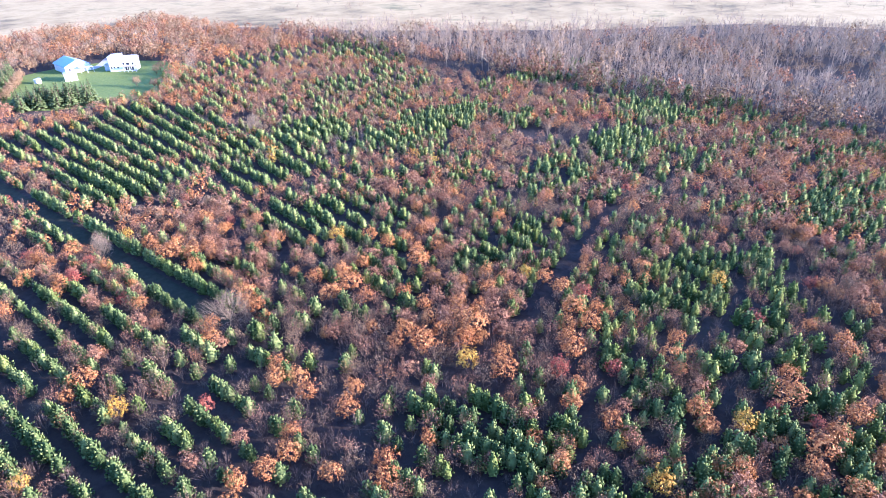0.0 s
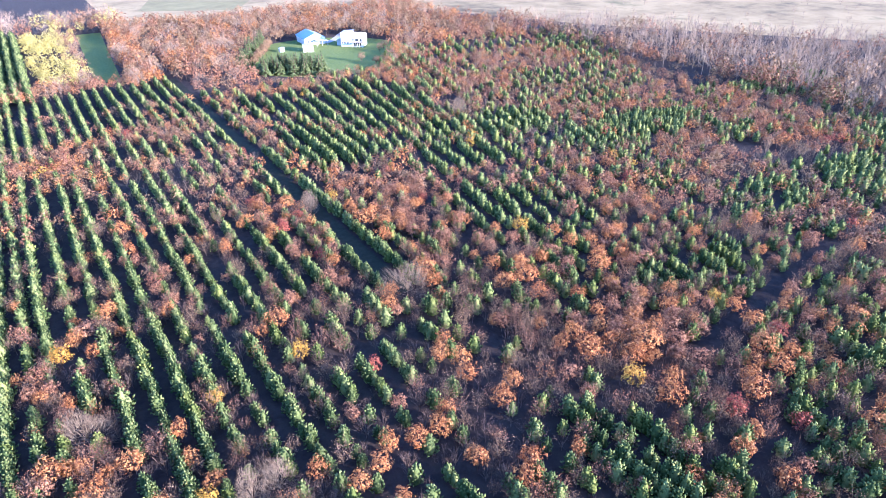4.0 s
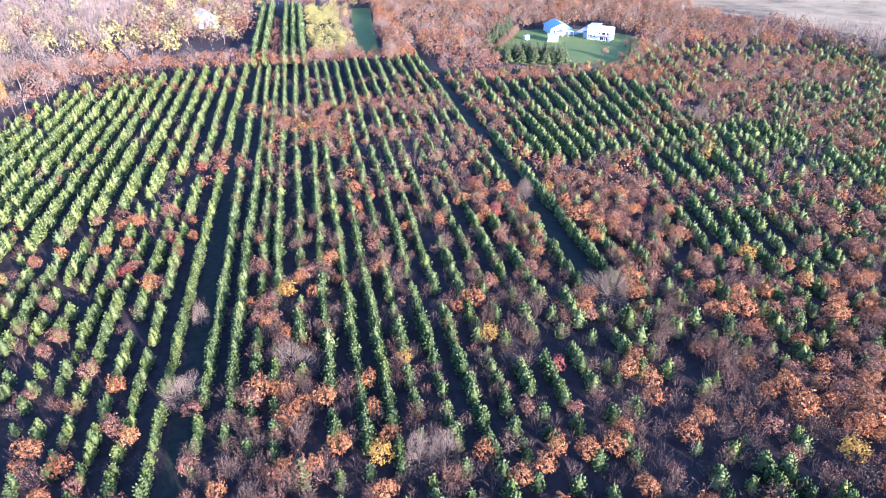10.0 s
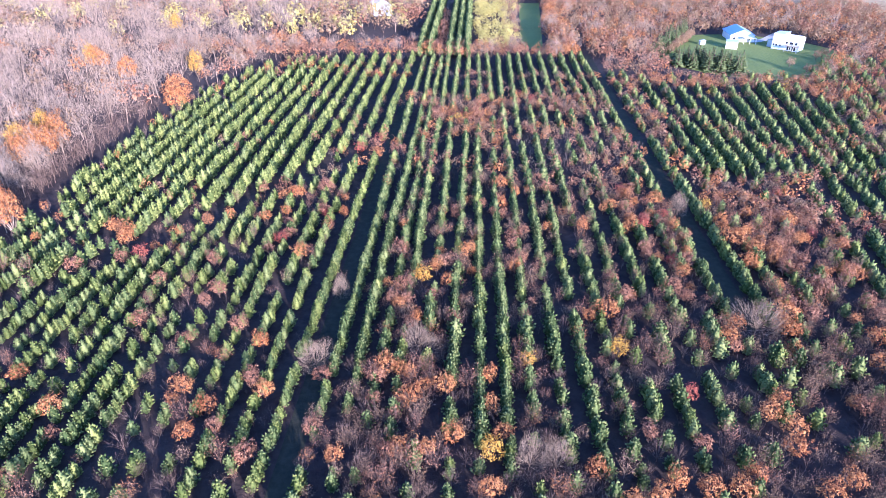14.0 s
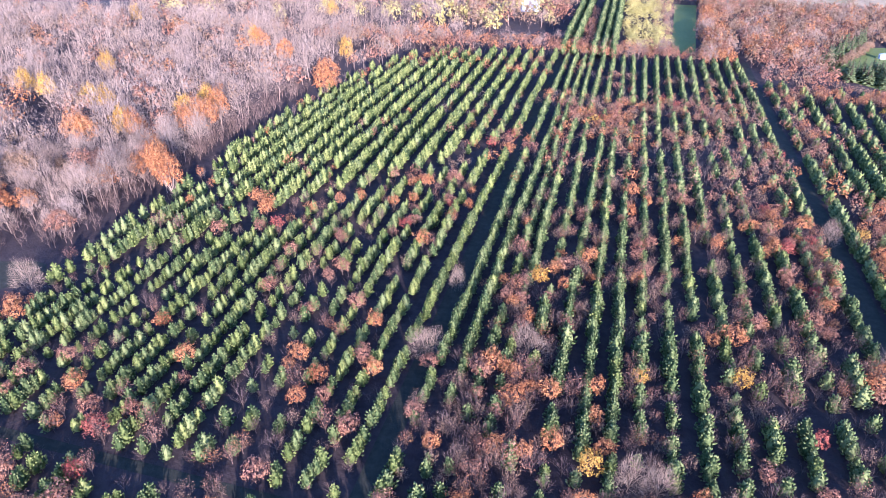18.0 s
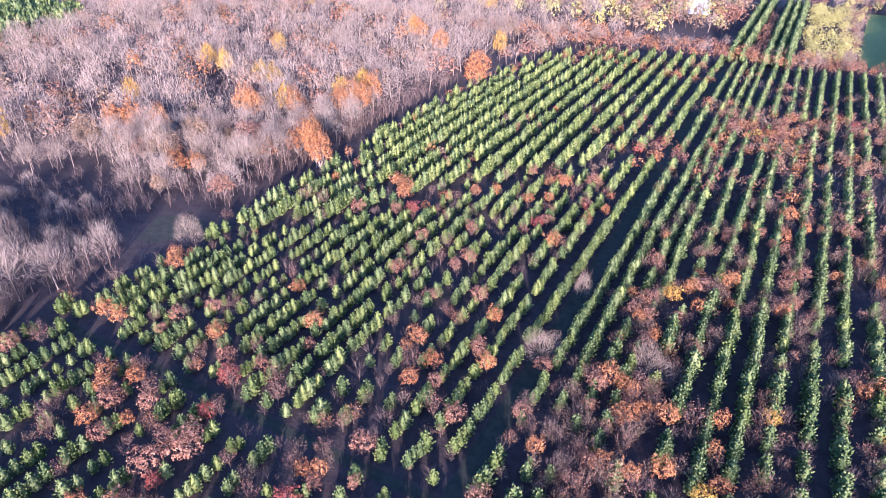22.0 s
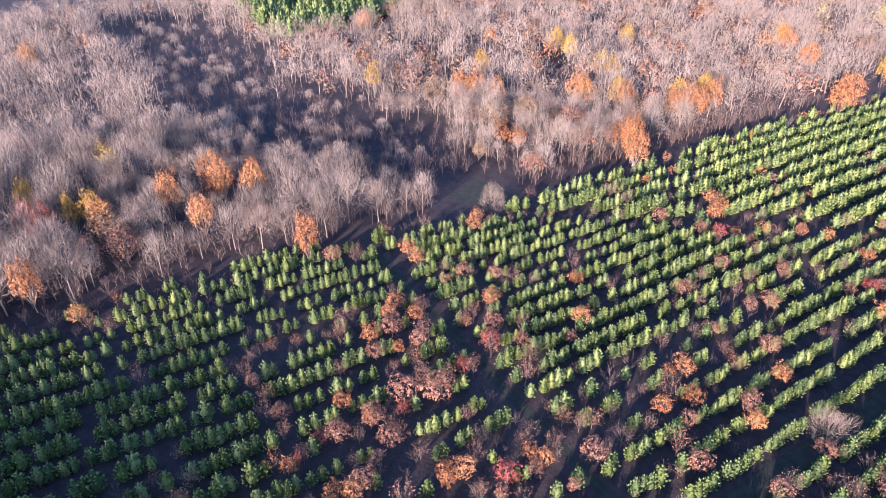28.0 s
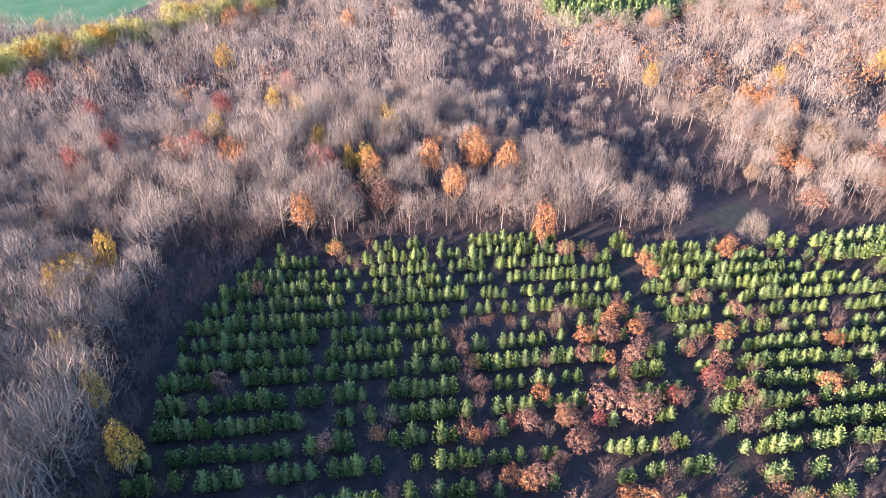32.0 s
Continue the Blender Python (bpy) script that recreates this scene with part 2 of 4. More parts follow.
def make_vase(seed, limbs=16, twigs=20, wide=0.19, fine=0.0014, trunk=0.0055, foot=0.16):
    """A leafless tree 1 m tall: a slender trunk, rising limbs and a round, feathery dome of fine twigs."""
    g = np.random.default_rng(seed)
    sh = Shape()
    mid = np.array((g.normal() * 0.01, g.normal() * 0.01, 0.42))
    tube(sh, np.zeros(3), mid, trunk, trunk * 0.75, 5, 0)
    twig(sh, mid, mid + np.array((g.normal() * 0.02, g.normal() * 0.02, 0.36)), trunk * 0.75, 0, g)
    low = np.array((0, 0, 0.22))
    for k in range(limbs):
        u = (k + g.uniform(0.2, 0.8)) / limbs
        t = k * 2.4 + g.uniform(-0.5, 0.5)
        flat = math.sqrt(max(0.04, 1 - (u * 1.25 - 0.25) ** 2)) * g.uniform(0.65, 1.05) * wide
        e = np.array((math.cos(t) * flat, math.sin(t) * flat, 0.30 + 0.57 * u * g.uniform(0.9, 1.05)))
        s = mid * (g.uniform(foot, 0.40) / 0.42) if u < 0.5 else mid * g.uniform(0.75, 1.0)
        twig(sh, s, e, trunk * 0.34, 0, g)
        for _ in range(twigs):
            p = s + (e - s) * g.uniform(0.3, 1.0)
            d = (p - low) / np.linalg.norm(p - low) + g.normal(size=3) * 0.42 + np.array((0, 0, 0.25))
            sliver(sh, p, p + d * g.uniform(0.05, 0.13), fine, 0, g)
    v, f, m = sh.done()
    v /= np.percentile(v[:, 2], 99.0)
    return v, f, m


def make_crown(seed, limbs=16, twigs=480, wide=0.36, low=0.26, fine=0.0022, trunk=0.008, curve=0.35):
    """A leafless tree 1 m tall: limbs that fan up from a short trunk into a broad, lobed dome of fine twigs."""
    g = np.random.default_rng(seed)
    sh = Shape()
    mid = np.array((g.normal() * 0.015, g.normal() * 0.015, low + 0.10))
    tube(sh, np.zeros(3), mid, trunk, trunk * 0.7, 5, 0)
    hub = np.array((0, 0, low))
    dirs = g.normal(size=(8, 3))
    dirs[:, 2] = np.abs(dirs[:, 2]) * 0.9 + 0.05
    dirs /= np.linalg.norm(dirs, axis=1)[:, None]
    size = g.uniform(0.6, 1.15, 8)
    stretch = g.uniform(0.88, 1.14)

    def dome(d, k):
        r = 0.66 + 0.36 * float((size * np.exp(-(1 - dirs @ d) * 7)).max())
        return hub + np.array((d[0] * wide * stretch, d[1] * wide / stretch, d[2] * (1 - low))) * r * k

    def way():
        d = g.normal(size=3)
        d[2] = abs(d[2]) * 1.1 + 0.02
        return d / np.linalg.norm(d)

    for k in range(limbs):
        d = way()
        e = dome(d, g.uniform(0.6, 0.9))
        s = mid * g.uniform(0.55, 1.0)
        m = s + (e - s) * 0.5 + np.array((0, 0, curve * 0.22))
        tube(sh, s, m, trunk * 0.45, trunk * 0.25, 3, 0)
        twig(sh, m, e, trunk * 0.25, 0, g)
    for k in range(twigs):
        d = way()
        e = dome(d, g.uniform(0.42, 1.0) ** 0.5 * 1.08)
        f = g.uniform(0.66, 0.90)
        p = hub * 0.8 + (e - hub * 0.8) * f + g.normal(size=3) * 0.035
        sliver(sh, p, e, fine * g.uniform(0.7, 1.3), 0, g)
    v, f, m = sh.done()
    v /= np.percentile(v[:, 2], 99.3)
    return v, f, m


def make_oak(seed, lumps, leaves, lsize, radius=0.40, low=0.30, bare=10, lobes=11, mass=0.085, stem=0.016):
    """A round-crowned broadleaf 1 m tall: limbs under a lobed dome of leaf masses, each shaggy with small leaves."""
    g = np.random.default_rng(seed)
    sh = Shape()
    top = np.array((g.normal() * 0.02, g.normal() * 0.02, low * 1.25))
    tube(sh, np.zeros(3), top, stem, stem * 0.7, 5, 0)
    hub = np.array((0, 0, low + (1 - low) * 0.40))
    dirs = g.normal(size=(lobes, 3))
    dirs[:, 2] = np.abs(dirs[:, 2]) * 1.1 - 0.25
    dirs /= np.linalg.norm(dirs, axis=1)[:, None]
    size = g.uniform(0.7, 1.2, lobes)
    long = g.uniform(0.85, 1.2)

    def out(d, k):
        tall = (1 - low) * (0.60 if d[2] > 0 else 0.42)
        reach = 0.60 + 0.42 * float((size * np.exp(-(1 - dirs @ d) * 8)).max())
        return hub + np.array((d[0] * radius * long, d[1] * radius / long, d[2] * tall)) * k * reach

    for k in range(lumps):
        el = math.asin(-0.34 + 1.32 * (k + 0.5) / lumps)
        t = k * 2.39996 + g.uniform(-0.25, 0.25)
        d = np.array((math.cos(t) * math.cos(el), math.sin(t) * math.cos(el), math.sin(el)))
        c = out(d, g.uniform(0.62, 0.98))
        r = mass * g.uniform(0.7, 1.35)
        for _ in range(leaves):
            e = g.normal(size=3) + d * 0.3
            e /= np.linalg.norm(e)
            leaf(sh, c + e * r * g.uniform(0.3, 1.2), lsize * g.uniform(0.6, 1.35), 1, g, e * 0.8 + d * 0.6)
    for _ in range(bare):
        d = g.normal(size=3)
        d[2] = abs(d[2]) - 0.15
        d /= np.linalg.norm(d)
        sliver(sh, top * g.uniform(0.6, 1.0), out(d, g.uniform(0.85, 1.12)), 0.006, 0, g)
    return sh.done()


def make_sapling(seed, stems, twigs, leaves, lsize):
    """A thin bushy tree 1 m tall: a fan of limbs and fine twigs in a rounded crown, with brown leaves hanging on."""
    g = np.random.default_rng(seed)
    sh = Shape()
    tube(sh, np.zeros(3), np.array((0, 0, 0.25)), 0.013, 0.009, 5, 0)
    for k in range(stems):
        t = k * 2.4 + g.uniform(-0.5, 0.5)
        u = (k + 0.5) / stems
        flat = math.sqrt(max(0.05, 1 - u * u)) * g.uniform(0.6, 1.0) * 0.34
        s = np.array((0, 0, g.uniform(0.10, 0.28)))
        e = np.array((math.cos(t) * flat, math.sin(t) * flat, 0.48 + 0.42 * u))
        twig(sh, s, e, 0.0045, 0, g)
        for _ in range(twigs):
            p = s + (e - s) * g.uniform(0.35, 1.0)
            q = p + (e - s) * 0.3 + g.normal(size=3) * np.array((0.07, 0.07, 0.05)) + np.array((0, 0, 0.06))
            sliver(sh, p, q, 0.0035, 0, g)
            for _ in range(leaves):
                leaf(sh, p + (q - p) * g.uniform(0.4, 1.1) + g.normal(size=3) * 0.02, lsize * g.uniform(0.6, 1.3), 1, g)
    return sh.done()


def make_cone(seed):
    """A spruce: drooping branch tufts in a tight cone."""
    g = np.random.default_rng(seed)
    sh = Shape()
    tube(sh, np.zeros(3), np.array((0, 0, 0.95)), 0.02, 0.004, 4, 0)
    for k in range(11):
        u = k / 10
        r = 0.19 * (1 - u) + 0.015
        for j in range(9 if u < 0.6 else 6):
            t = g.uniform(0, 6.28)
            c = np.array((math.cos(t) * r * 0.35, math.sin(t) * r * 0.35, 0.07 + 0.85 * u))
            tuft(sh, c, (math.cos(t), math.sin(t), -0.15 + 0.5 * u), r * g.uniform(0.6, 0.85), 0.02 + r * 0.24, 1, g)
    tuft(sh, np.array((0, 0, 0.9)), (0, 0, 1), 0.12, 0.02, 1, g)
    return sh.done()


PINES = [make_pine(s, 8, 8) for s in range(11, 17)]
PINES_FAR = [make_pine(s, 5, 6, True) for s in range(21, 26)]
OAKS = [make_oak(s, 44, 17, 0.032, low=0.12, bare=26, lobes=13) for s in range(31, 36)]
OAKS_SPARSE = [make_sapling(s, 15, 9, 2, 0.023) for s in range(41, 45)]
SHRUBS = [make_sapling(s, 16, 13, 0, 0.03) for s in range(51, 55)]
BUSHY = [make_crown(s, 22, 1500, 0.52, 0.08, 0.0024, 0.010) for s in range(58, 60)]
BARES = [make_crown(s, 16, 950, 0.33 + 0.02 * (s % 3), 0.28, 0.0015) for s in range(61, 67)]
CROWNS_FAR = [make_crown(s, 7, 250, 0.36, 0.26, 0.0030) for s in range(67, 71)]
BARES_FAR = [make_vase(s, 9, 13, 0.17, 0.0030, 0.006) for s in range(71, 75)]
FALLS = [make_oak(s, 80, 23, 0.021, 0.36, 0.12, 30, 16, 0.065, 0.009) for s in range(81, 85)]
OAKS_FAR = [make_oak(s, 17, 9, 0.050, 0.40, 0.06, 5, 9, 0.092) for s in range(91, 95)]
SHRUBS_LOW = [make_sapling(s, 10, 8, 0, 0.03) for s in range(55, 58)]
CONES = [make_cone(s) for s in range(101, 104)]


# ---- scattering ----
def mesh_of(name, v, f, mats, slots):
    me = bpy.data.meshes.new(name)
    me.vertices.add(len(v))
    me.vertices.foreach_set("co", np.asarray(v, np.float32).ravel())
    me.loops.add(len(f) * 3)
    me.loops.foreach_set("vertex_index", np.asarray(f, np.int32).ravel())
    me.polygons.add(len(f))
    me.polygons.foreach_set("loop_start", np.arange(0, len(f) * 3, 3, dtype=np.int32))
    for m in mats:
        me.materials.append(m)
    me.polygons.foreach_set("material_index", np.asarray(slots, np.int32))
    me.update(calc_edges=True)
    return me


def stand(name, shapes, places, mats, label, category, width=1.0):
    """Many trees joined into one object of kind stuff. places: rows of x, y, height, breadth, leaf material number."""
    vs, fs, ms, n = [], [], [], 0
    for k, (x, y, h, w, mat) in enumerate(places):
        v, f, m = shapes[k % len(shapes)]
        t = (k * 2.399) % 6.283
        c, s = math.cos(t), math.sin(t)
        p = np.empty_like(v)
        p[:, 0] = x + (v[:, 0] * c - v[:, 1] * s) * h * w
        p[:, 1] = y + (v[:, 0] * s + v[:, 1] * c) * h * w
        p[:, 2] = v[:, 2] * h - 0.03
        vs.append(p)
        fs.append(f + n)
        ms.append(np.where(m == 1, int(mat), 0))
        n += len(v)
    if not vs:
        return None
    ob = new(name, mesh_of(name, np.concatenate(vs), np.concatenate(fs), mats, np.concatenate(ms)))
    return tagged(ob, label, category, kind="stuff")


PARTS = {}


def again(root):
    """A copy of a tree with its parts, sharing the meshes."""
    c = root.copy()
    scene.collection.objects.link(c)
    for o in PARTS[root.name]:
        p = o.copy()
        scene.collection.objects.link(p)
        p.parent = c
    return c


def tree_maker(name, shape, wood, foliage, label, category, group, leafname="crown"):
    """One tree with its trunk and crown as parts; copies share the meshes."""
    v, f, m = shape
    root = new(name)
    root.empty_display_size = 0.2
    tagged(root, label, category, group)
    # the trunk is the first tube; limbs, twigs and leaves make the crown
    first = f[:, 0] < 10
    for nm, keep in (("trunk", first), (leafname, ~first)):
        tri = f[keep]
        used, inv = np.unique(tri, return_inverse=True)
        if nm == "trunk":
            me = mesh_of(nm, v[used], inv.reshape(-1, 3), [wood], np.zeros(len(tri)))
        else:
            me = mesh_of(nm, v[used], inv.reshape(-1, 3), [wood, foliage], m[keep])
        ob = new(nm, me)
        ob.parent = root
        PARTS.setdefault(root.name, []).append(ob)
    return root


def near_first(places, centre, count=300):
    d = [(p[0] - centre[0]) ** 2 + (p[1] - centre[1]) ** 2 for p in places]
    order = np.argsort(d, kind="stable")
    return [places[i] for i in order[:count]], [places[i] for i in order[count:]]


def plant(makers, places):
    """Single trees: makers is a list of roots by material number (each a list of variants)."""
    used = set()
    for k, (x, y, h, w, mat) in enumerate(places):
        row = makers[int(mat)]
        root = row[k % len(row)]
        m = Matrix.LocRotScale((x, y, -0.03), Euler((0, 0, (k * 2.399) % 6.283)), (h * w, h * w, h))
        if root.name not in used:
            used.add(root.name)
            root.matrix_basis = m
        else:
            again(root).matrix_basis = m


# ---- plan: blocks of the plantation, lanes and woods ----
def bumpy(x, y, s, k=0.0):
    return noise.noise(Vector((x * s + k, y * s - k, k * 1.7)))


SOUTH, EAST, LANE_W, LANE_E, CROSS = -25.5, 187.0, -18.9, 39.4, 36.3


def west_edge(y):
    """The plantation's boundary with the west wood."""
    return -86.5 + 6.0 * min(1.0, max(0.0, (y - 15) / 40))


def north_edge(x):
    if x < -50:
        return min(221.0, 186 + (x + 77) * 2.2)
    return 221.0 + (x + 50) * 0.06 if x < 60 else 203.0


def in_lot(x, y):
    """The house's clearing."""
    e = ((x - 99) / 34) ** 2 + ((y - 236) / 33) ** 2
    return e < 1.0 and y > 203.5 and x < 111 + 0.8 * (y - 214)


# Parts of the east block where pines or broadleaved trees rule, and bare openings: x, y, half widths
GREENER = [(130, 106, 22, 9), (71, 88, 9, 13), (90, 18, 15, 12), (84, 53, 11, 6), (46, 28, 5, 11), (80, 115, 14, 7), (146, 58, 13, 8), (176, 62, 9, 10), (131, 8, 10, 8), (118, 62, 11, 7), (106, 128, 12, 8)]
RUSTIER = [(52, 45, 8, 11), (107, 30, 10, 9), (146, 26, 15, 12), (126, 38, 9, 10), (56, 112, 9, 10), (157, 81, 14, 12), (70, 66, 10, 6), (70, 13, 6, 10)]
OPENINGS = [(44, 56, 1.8, 4.5), (140, 82, 6, 4), (103, 154, 4, 5)]


def diagonal(x):
    """The slanting gap across the north-west block."""
    return 90 + (x + 56) * 1.36


def opening(x, y):
    if -58 < x < -22 and abs(y - diagonal(x)) < 1.9:
        return True
    return any(((x - a) / r) ** 2 + ((y - b) / q) ** 2 < 1 for a, b, r, q in OPENINGS)


def share_of_pine(x, y):
    w = bumpy(x, y, 0.055, 3.1) * 0.45 + bumpy(x, y, 0.13, 9.0) * 0.3
    if x < LANE_W:
        diag = diagonal(x)
        if abs(y - diag) < 5.5:
            base = 0.45
        elif y > diag:
            base = 0.97
        elif -68 < x < -24 and 8 < y < 50:
            base = 0.70
        elif y < 12:
            base = 0.96
        else:
            base = 0.86
        if x < -45 and y > north_edge(x) - 15:
            base = 0.42
        elif y > 196 or x < west_edge(y) + 4:
            base -= 0.22
    elif x < LANE_E:
        base = 0.80 if y > 165 else 0.60 if y > 92 else 0.50
        if x < -12 and y > 60:
            base = 0.92
        if 0.5 < x < 17 and 46 < y < 112:
            base = 0.93
        if abs(y - 172) < 7:
            base = 0.3
        if x > 34 and y > 74:
            base = 0.75
    else:
        base = 0.92 if (x < 97 and 128 < y) else 0.52 if x < 95 else 0.30 + 0.28 * (bumpy(x, y, 0.03, 12) > 0.1)
        if any(((x - a) / r) ** 2 + ((y - b) / q) ** 2 < 1 for a, b, r, q in GREENER):
            base = 0.88
        elif any(((x - a) / r) ** 2 + ((y - b) / q) ** 2 < 1 for a, b, r, q in RUSTIER):
            base = 0.22
        elif 43 < x < 74 and 28 < y < 76:
            base = 0.46
        elif x < 95 and y < 45:
            base = 0.66
        elif x < 44.5 and y > 76:
            base = 0.95
        elif x < 48 and y > 76:
            base = 0.5
        elif x > 150 or y > 190:
            base = 0.35
        w *= 1.1
    return base + w


pine_near, pine_far, brush_all = [], [], []


def fill_rows(xs, from_y, to_y, gap, fan=None):
    """Pines along straight rows; a gap in a row takes brush. fan: how far a row leans with y."""
    for x in xs:
        wob = rng.uniform(-6, 6)
        y = from_y(x) + rng.uniform(0, gap)
        top = to_y(x)
        while y < top:
            px = x + 0.18 * math.sin(y * 0.05 + wob) + rng.normal() * 0.13 + (fan(x, y) if fan else 0.0)
            py = y + rng.normal() * 0.16
            y += gap * rng.uniform(0.8, 1.25)
            if px < LANE_W and abs(py - CROSS) < 1.3 or 64 < px < 112 and abs(py - 37.5 - 0.16 * (px - 66)) < 1.7:
                continue
            if in_lot(px, py) or px < west_edge(py) or opening(px, py):
                continue
            p = share_of_pine(px, py)
            if rng.random() < p:
                if rng.random() < 0.05:
                    continue
                h = (2.7 if px < LANE_W else 2.95 if px < LANE_E else 3.15) * rng.uniform(0.8, 1.2) * (1 + 0.18 * bumpy(px, py, 0.04, 5))
                if px < LANE_W and py > diagonal(px):
                    h *= 1.22
                d = math.hypot(px, py)
                mat = 2 if (px < LANE_W and rng.random() < 0.35 + 0.4 * (py > 100)) or rng.random() < (0.12 if px < LANE_E else 0.3) else 1
                (pine_near if d < 105 else pine_far).append((px, py, h, rng.uniform(0.95, 1.2) * (1.10 if px < LANE_W else 1.12), mat))
            else:
                y += gap * 0.25
                brush_all.append((px + rng.normal() * 0.9, py + rng.normal() * 0.5))


def spaced(x0, x1, step):
    return [x0 + step * k for k in range(int((x1 - x0) / step) + 1)]


MID_ROWS = [-16.7, -13.5, -10.9, -8.4, -5.1, -1.5, 1.7, 5.0, 8.2, 11.7, 15.2, 18.6, 22.4, 26.0, 29.9, 33.5, 37.0]
fill_rows([-21.3, -24.9] + spaced(-28.1, -86.0, -3.15), lambda x: CROSS, lambda x: min(diagonal(x), north_edge(x)), 1.02)
fill_rows(spaced(-21.2, -82.0, -4.1), lambda x: max(diagonal(x), CROSS), north_edge, 1.02)
fill_rows(spaced(-21.4, -87.0, -3.5), lambda x: SOUTH + max(0.0, -68 - x) * 0.6, lambda x: CROSS, 1.12)
fill_rows(MID_ROWS, lambda x: 12.0 + abs(x) * 0.1, north_edge, 1.15)
fill_rows([40.2], lambda x: -10.0, lambda x: 70, 1.5)
fill_rows([42.6], lambda x: -30.0, lambda x: 203, 1.15)
fill_rows(spaced(46.3, EAST, 4.3), lambda x: 122.0, lambda x: 203 if x < 92 else 226, 1.2, lambda x, y: 0.0042 * (x - 44) * (y - 165))
fill_rows(spaced(45.8, EAST + 20, 3.6), lambda x: -40.0 + 0.12 * (x - 43), lambda x: 122.0, 1.25, lambda x, y: min(0.32, 0.007 * (x - 42)) * (y - 60))

# Broadleaved young trees among the rows: 1 orange, 2 rust, 3 red, 4 gold, 5 tan; or bare
leafy, sparse, bare_brush = [], [], []
for x, y in brush_all:
    c = bumpy(x, y, 0.03, 21) + rng.normal() * 0.35 - 0.25 * (LANE_W < x < LANE_E and y < 85)
    h = rng.uniform(2.0, 3.4)
    u = rng.random()
    if c > 0.30:
        leafy.append((x, y, h * 1.15, rng.uniform(0.9, 1.25), 1 if u < 0.40 else 2 if u < 0.95 else 3 if u < 0.985 or x < LANE_W else 4))
    elif c > -0.12:
        sparse.append((x, y, h, rng.uniform(0.9, 1.3), 2 if u < 0.45 else 5 if u < 0.8 else 1))
    else:
        bare_brush.append((x, y, h * 0.85, rng.uniform(0.9, 1.3), 0))

# More young broadleaved trees that have seeded themselves between the rows
for k in range(14500):
    x, y = rng.uniform(-17, 186), rng.uniform(-35, 215)
    if abs(x - LANE_E) < 2.4 and y > 72 or in_lot(x, y) or opening(x, y) or y > min(north_edge(x), 205) or math.hypot(x, y) < 22 or 64 < x < 112 and abs(y - 37.5 - 0.16 * (x - 66)) < 1.7:
        continue
    if rng.random() > 1.0 - 0.9 * share_of_pine(x, y):
        continue
    if math.hypot(x, y) > 125 and rng.random() < 0.2:
        continue
    c = bumpy(x, y, 0.04, 33) + rng.normal() * 0.3 - 0.28 * (x < LANE_E and y < 85)
    u = rng.random()
    h = rng.uniform(2.2, 3.7)
    if c > 0.34:
        leafy.append((x, y, h * 1.1, rng.uniform(0.9, 1.2), 1 if u < 0.38 else 2 if u < 0.94 else 3 if u < 0.98 else 4))
    elif c > -0.3:
        sparse.append((x, y, h, rng.uniform(1.0, 1.4), 2 if u < 0.42 else 5 if u < 0.94 else 1))
    else:
        bare_brush.append((x, y, h * 0.9, rng.uniform(0.9, 1.3), 0))

# Low brush that covers the ground between the rows
low_brush = []
for k in range(1500):
    x, y = rng.uniform(-17, 150), rng.uniform(-25, 210)
    if x > 90 and rng.random() < 0.4 or abs(x - LANE_E) < 2.2 and y > 72 or in_lot(x, y) or y > north_edge(x):
        continue
    if rng.random() < 1.05 - share_of_pine(x, y):
        low_brush.append((x, y, rng.uniform(0.9, 2.2), rng.uniform(1.1, 1.7), 0))

for k in range(900):
    x, y = rng.uniform(-80, -16), rng.uniform(SOUTH, 115)
    if abs(x - LANE_W) > 2.2 and rng.random() < 0.25 + 0.75 * (bumpy(x, y, 0.05, 8) > 0.05):
        low_brush.append((x, y, rng.uniform(0.8, 2.0), rng.uniform(1.0, 1.6), 0))

# Trees that stand out, one by one: x, y, crown radius
ORANGE_A = [(-58, 91, 2.0), (-27, 65, 1.4), (-30, 53, 1.5), (-31, 49, 1.4), (-24, 56, 1.4), (-3, 81, 1.3), (0, 90, 1.7), (6, 124, 2.1), (6, 117, 1.8), (6, 108, 1.3), (9, 113, 1.1), (-10, 61, 1.9), (-7, 60, 1.1), (-7, 48, 1.3), (-4, 48, 1.2), (20, 74, 2.2), (45, 96, 2.7), (47, 93, 1.9), (35, 111, 2.0), (44, 127, 2.8), (64, 117, 2.5), (45, 75, 2.3), (44, 71, 1.7), (35, 69, 1.7), (35, 55, 1.7), (36, 50, 1.6), (28, 44, 1.6), (17, 42, 1.4), (20, 43, 1.4), (3, 60, 1.3)]
ORANGE_B = [(3, 55, 1.2), (20, 100, 1.5), (-23, 103, 1.0), (3, 43, 1.5), (52, 45, 2.6), (60, 42, 2.6), (54, 33, 2.0), (63, 28, 2.2), (70, 17, 1.8), (54, 23, 1.6), (57, 64, 2.6), (53, 64, 2.2), (69, 60, 2.3), (67, 121, 2.4), (69, 46, 1.7), (72, 33, 2.2), (70, 29, 1.9), (32, 33, 1.8), (39, 33, 1.3), (62, 11, 1.8), (54, 18, 1.8), (71, 3, 2.4), (56, 4, 1.6), (64, -2, 2.2), (60, -6, 1.8), (72, -4, 1.9), (-35, 23, 1.1), (-32, 33, 1.1), (-76, 53, 1.7), (-59, 93, 2.2)]
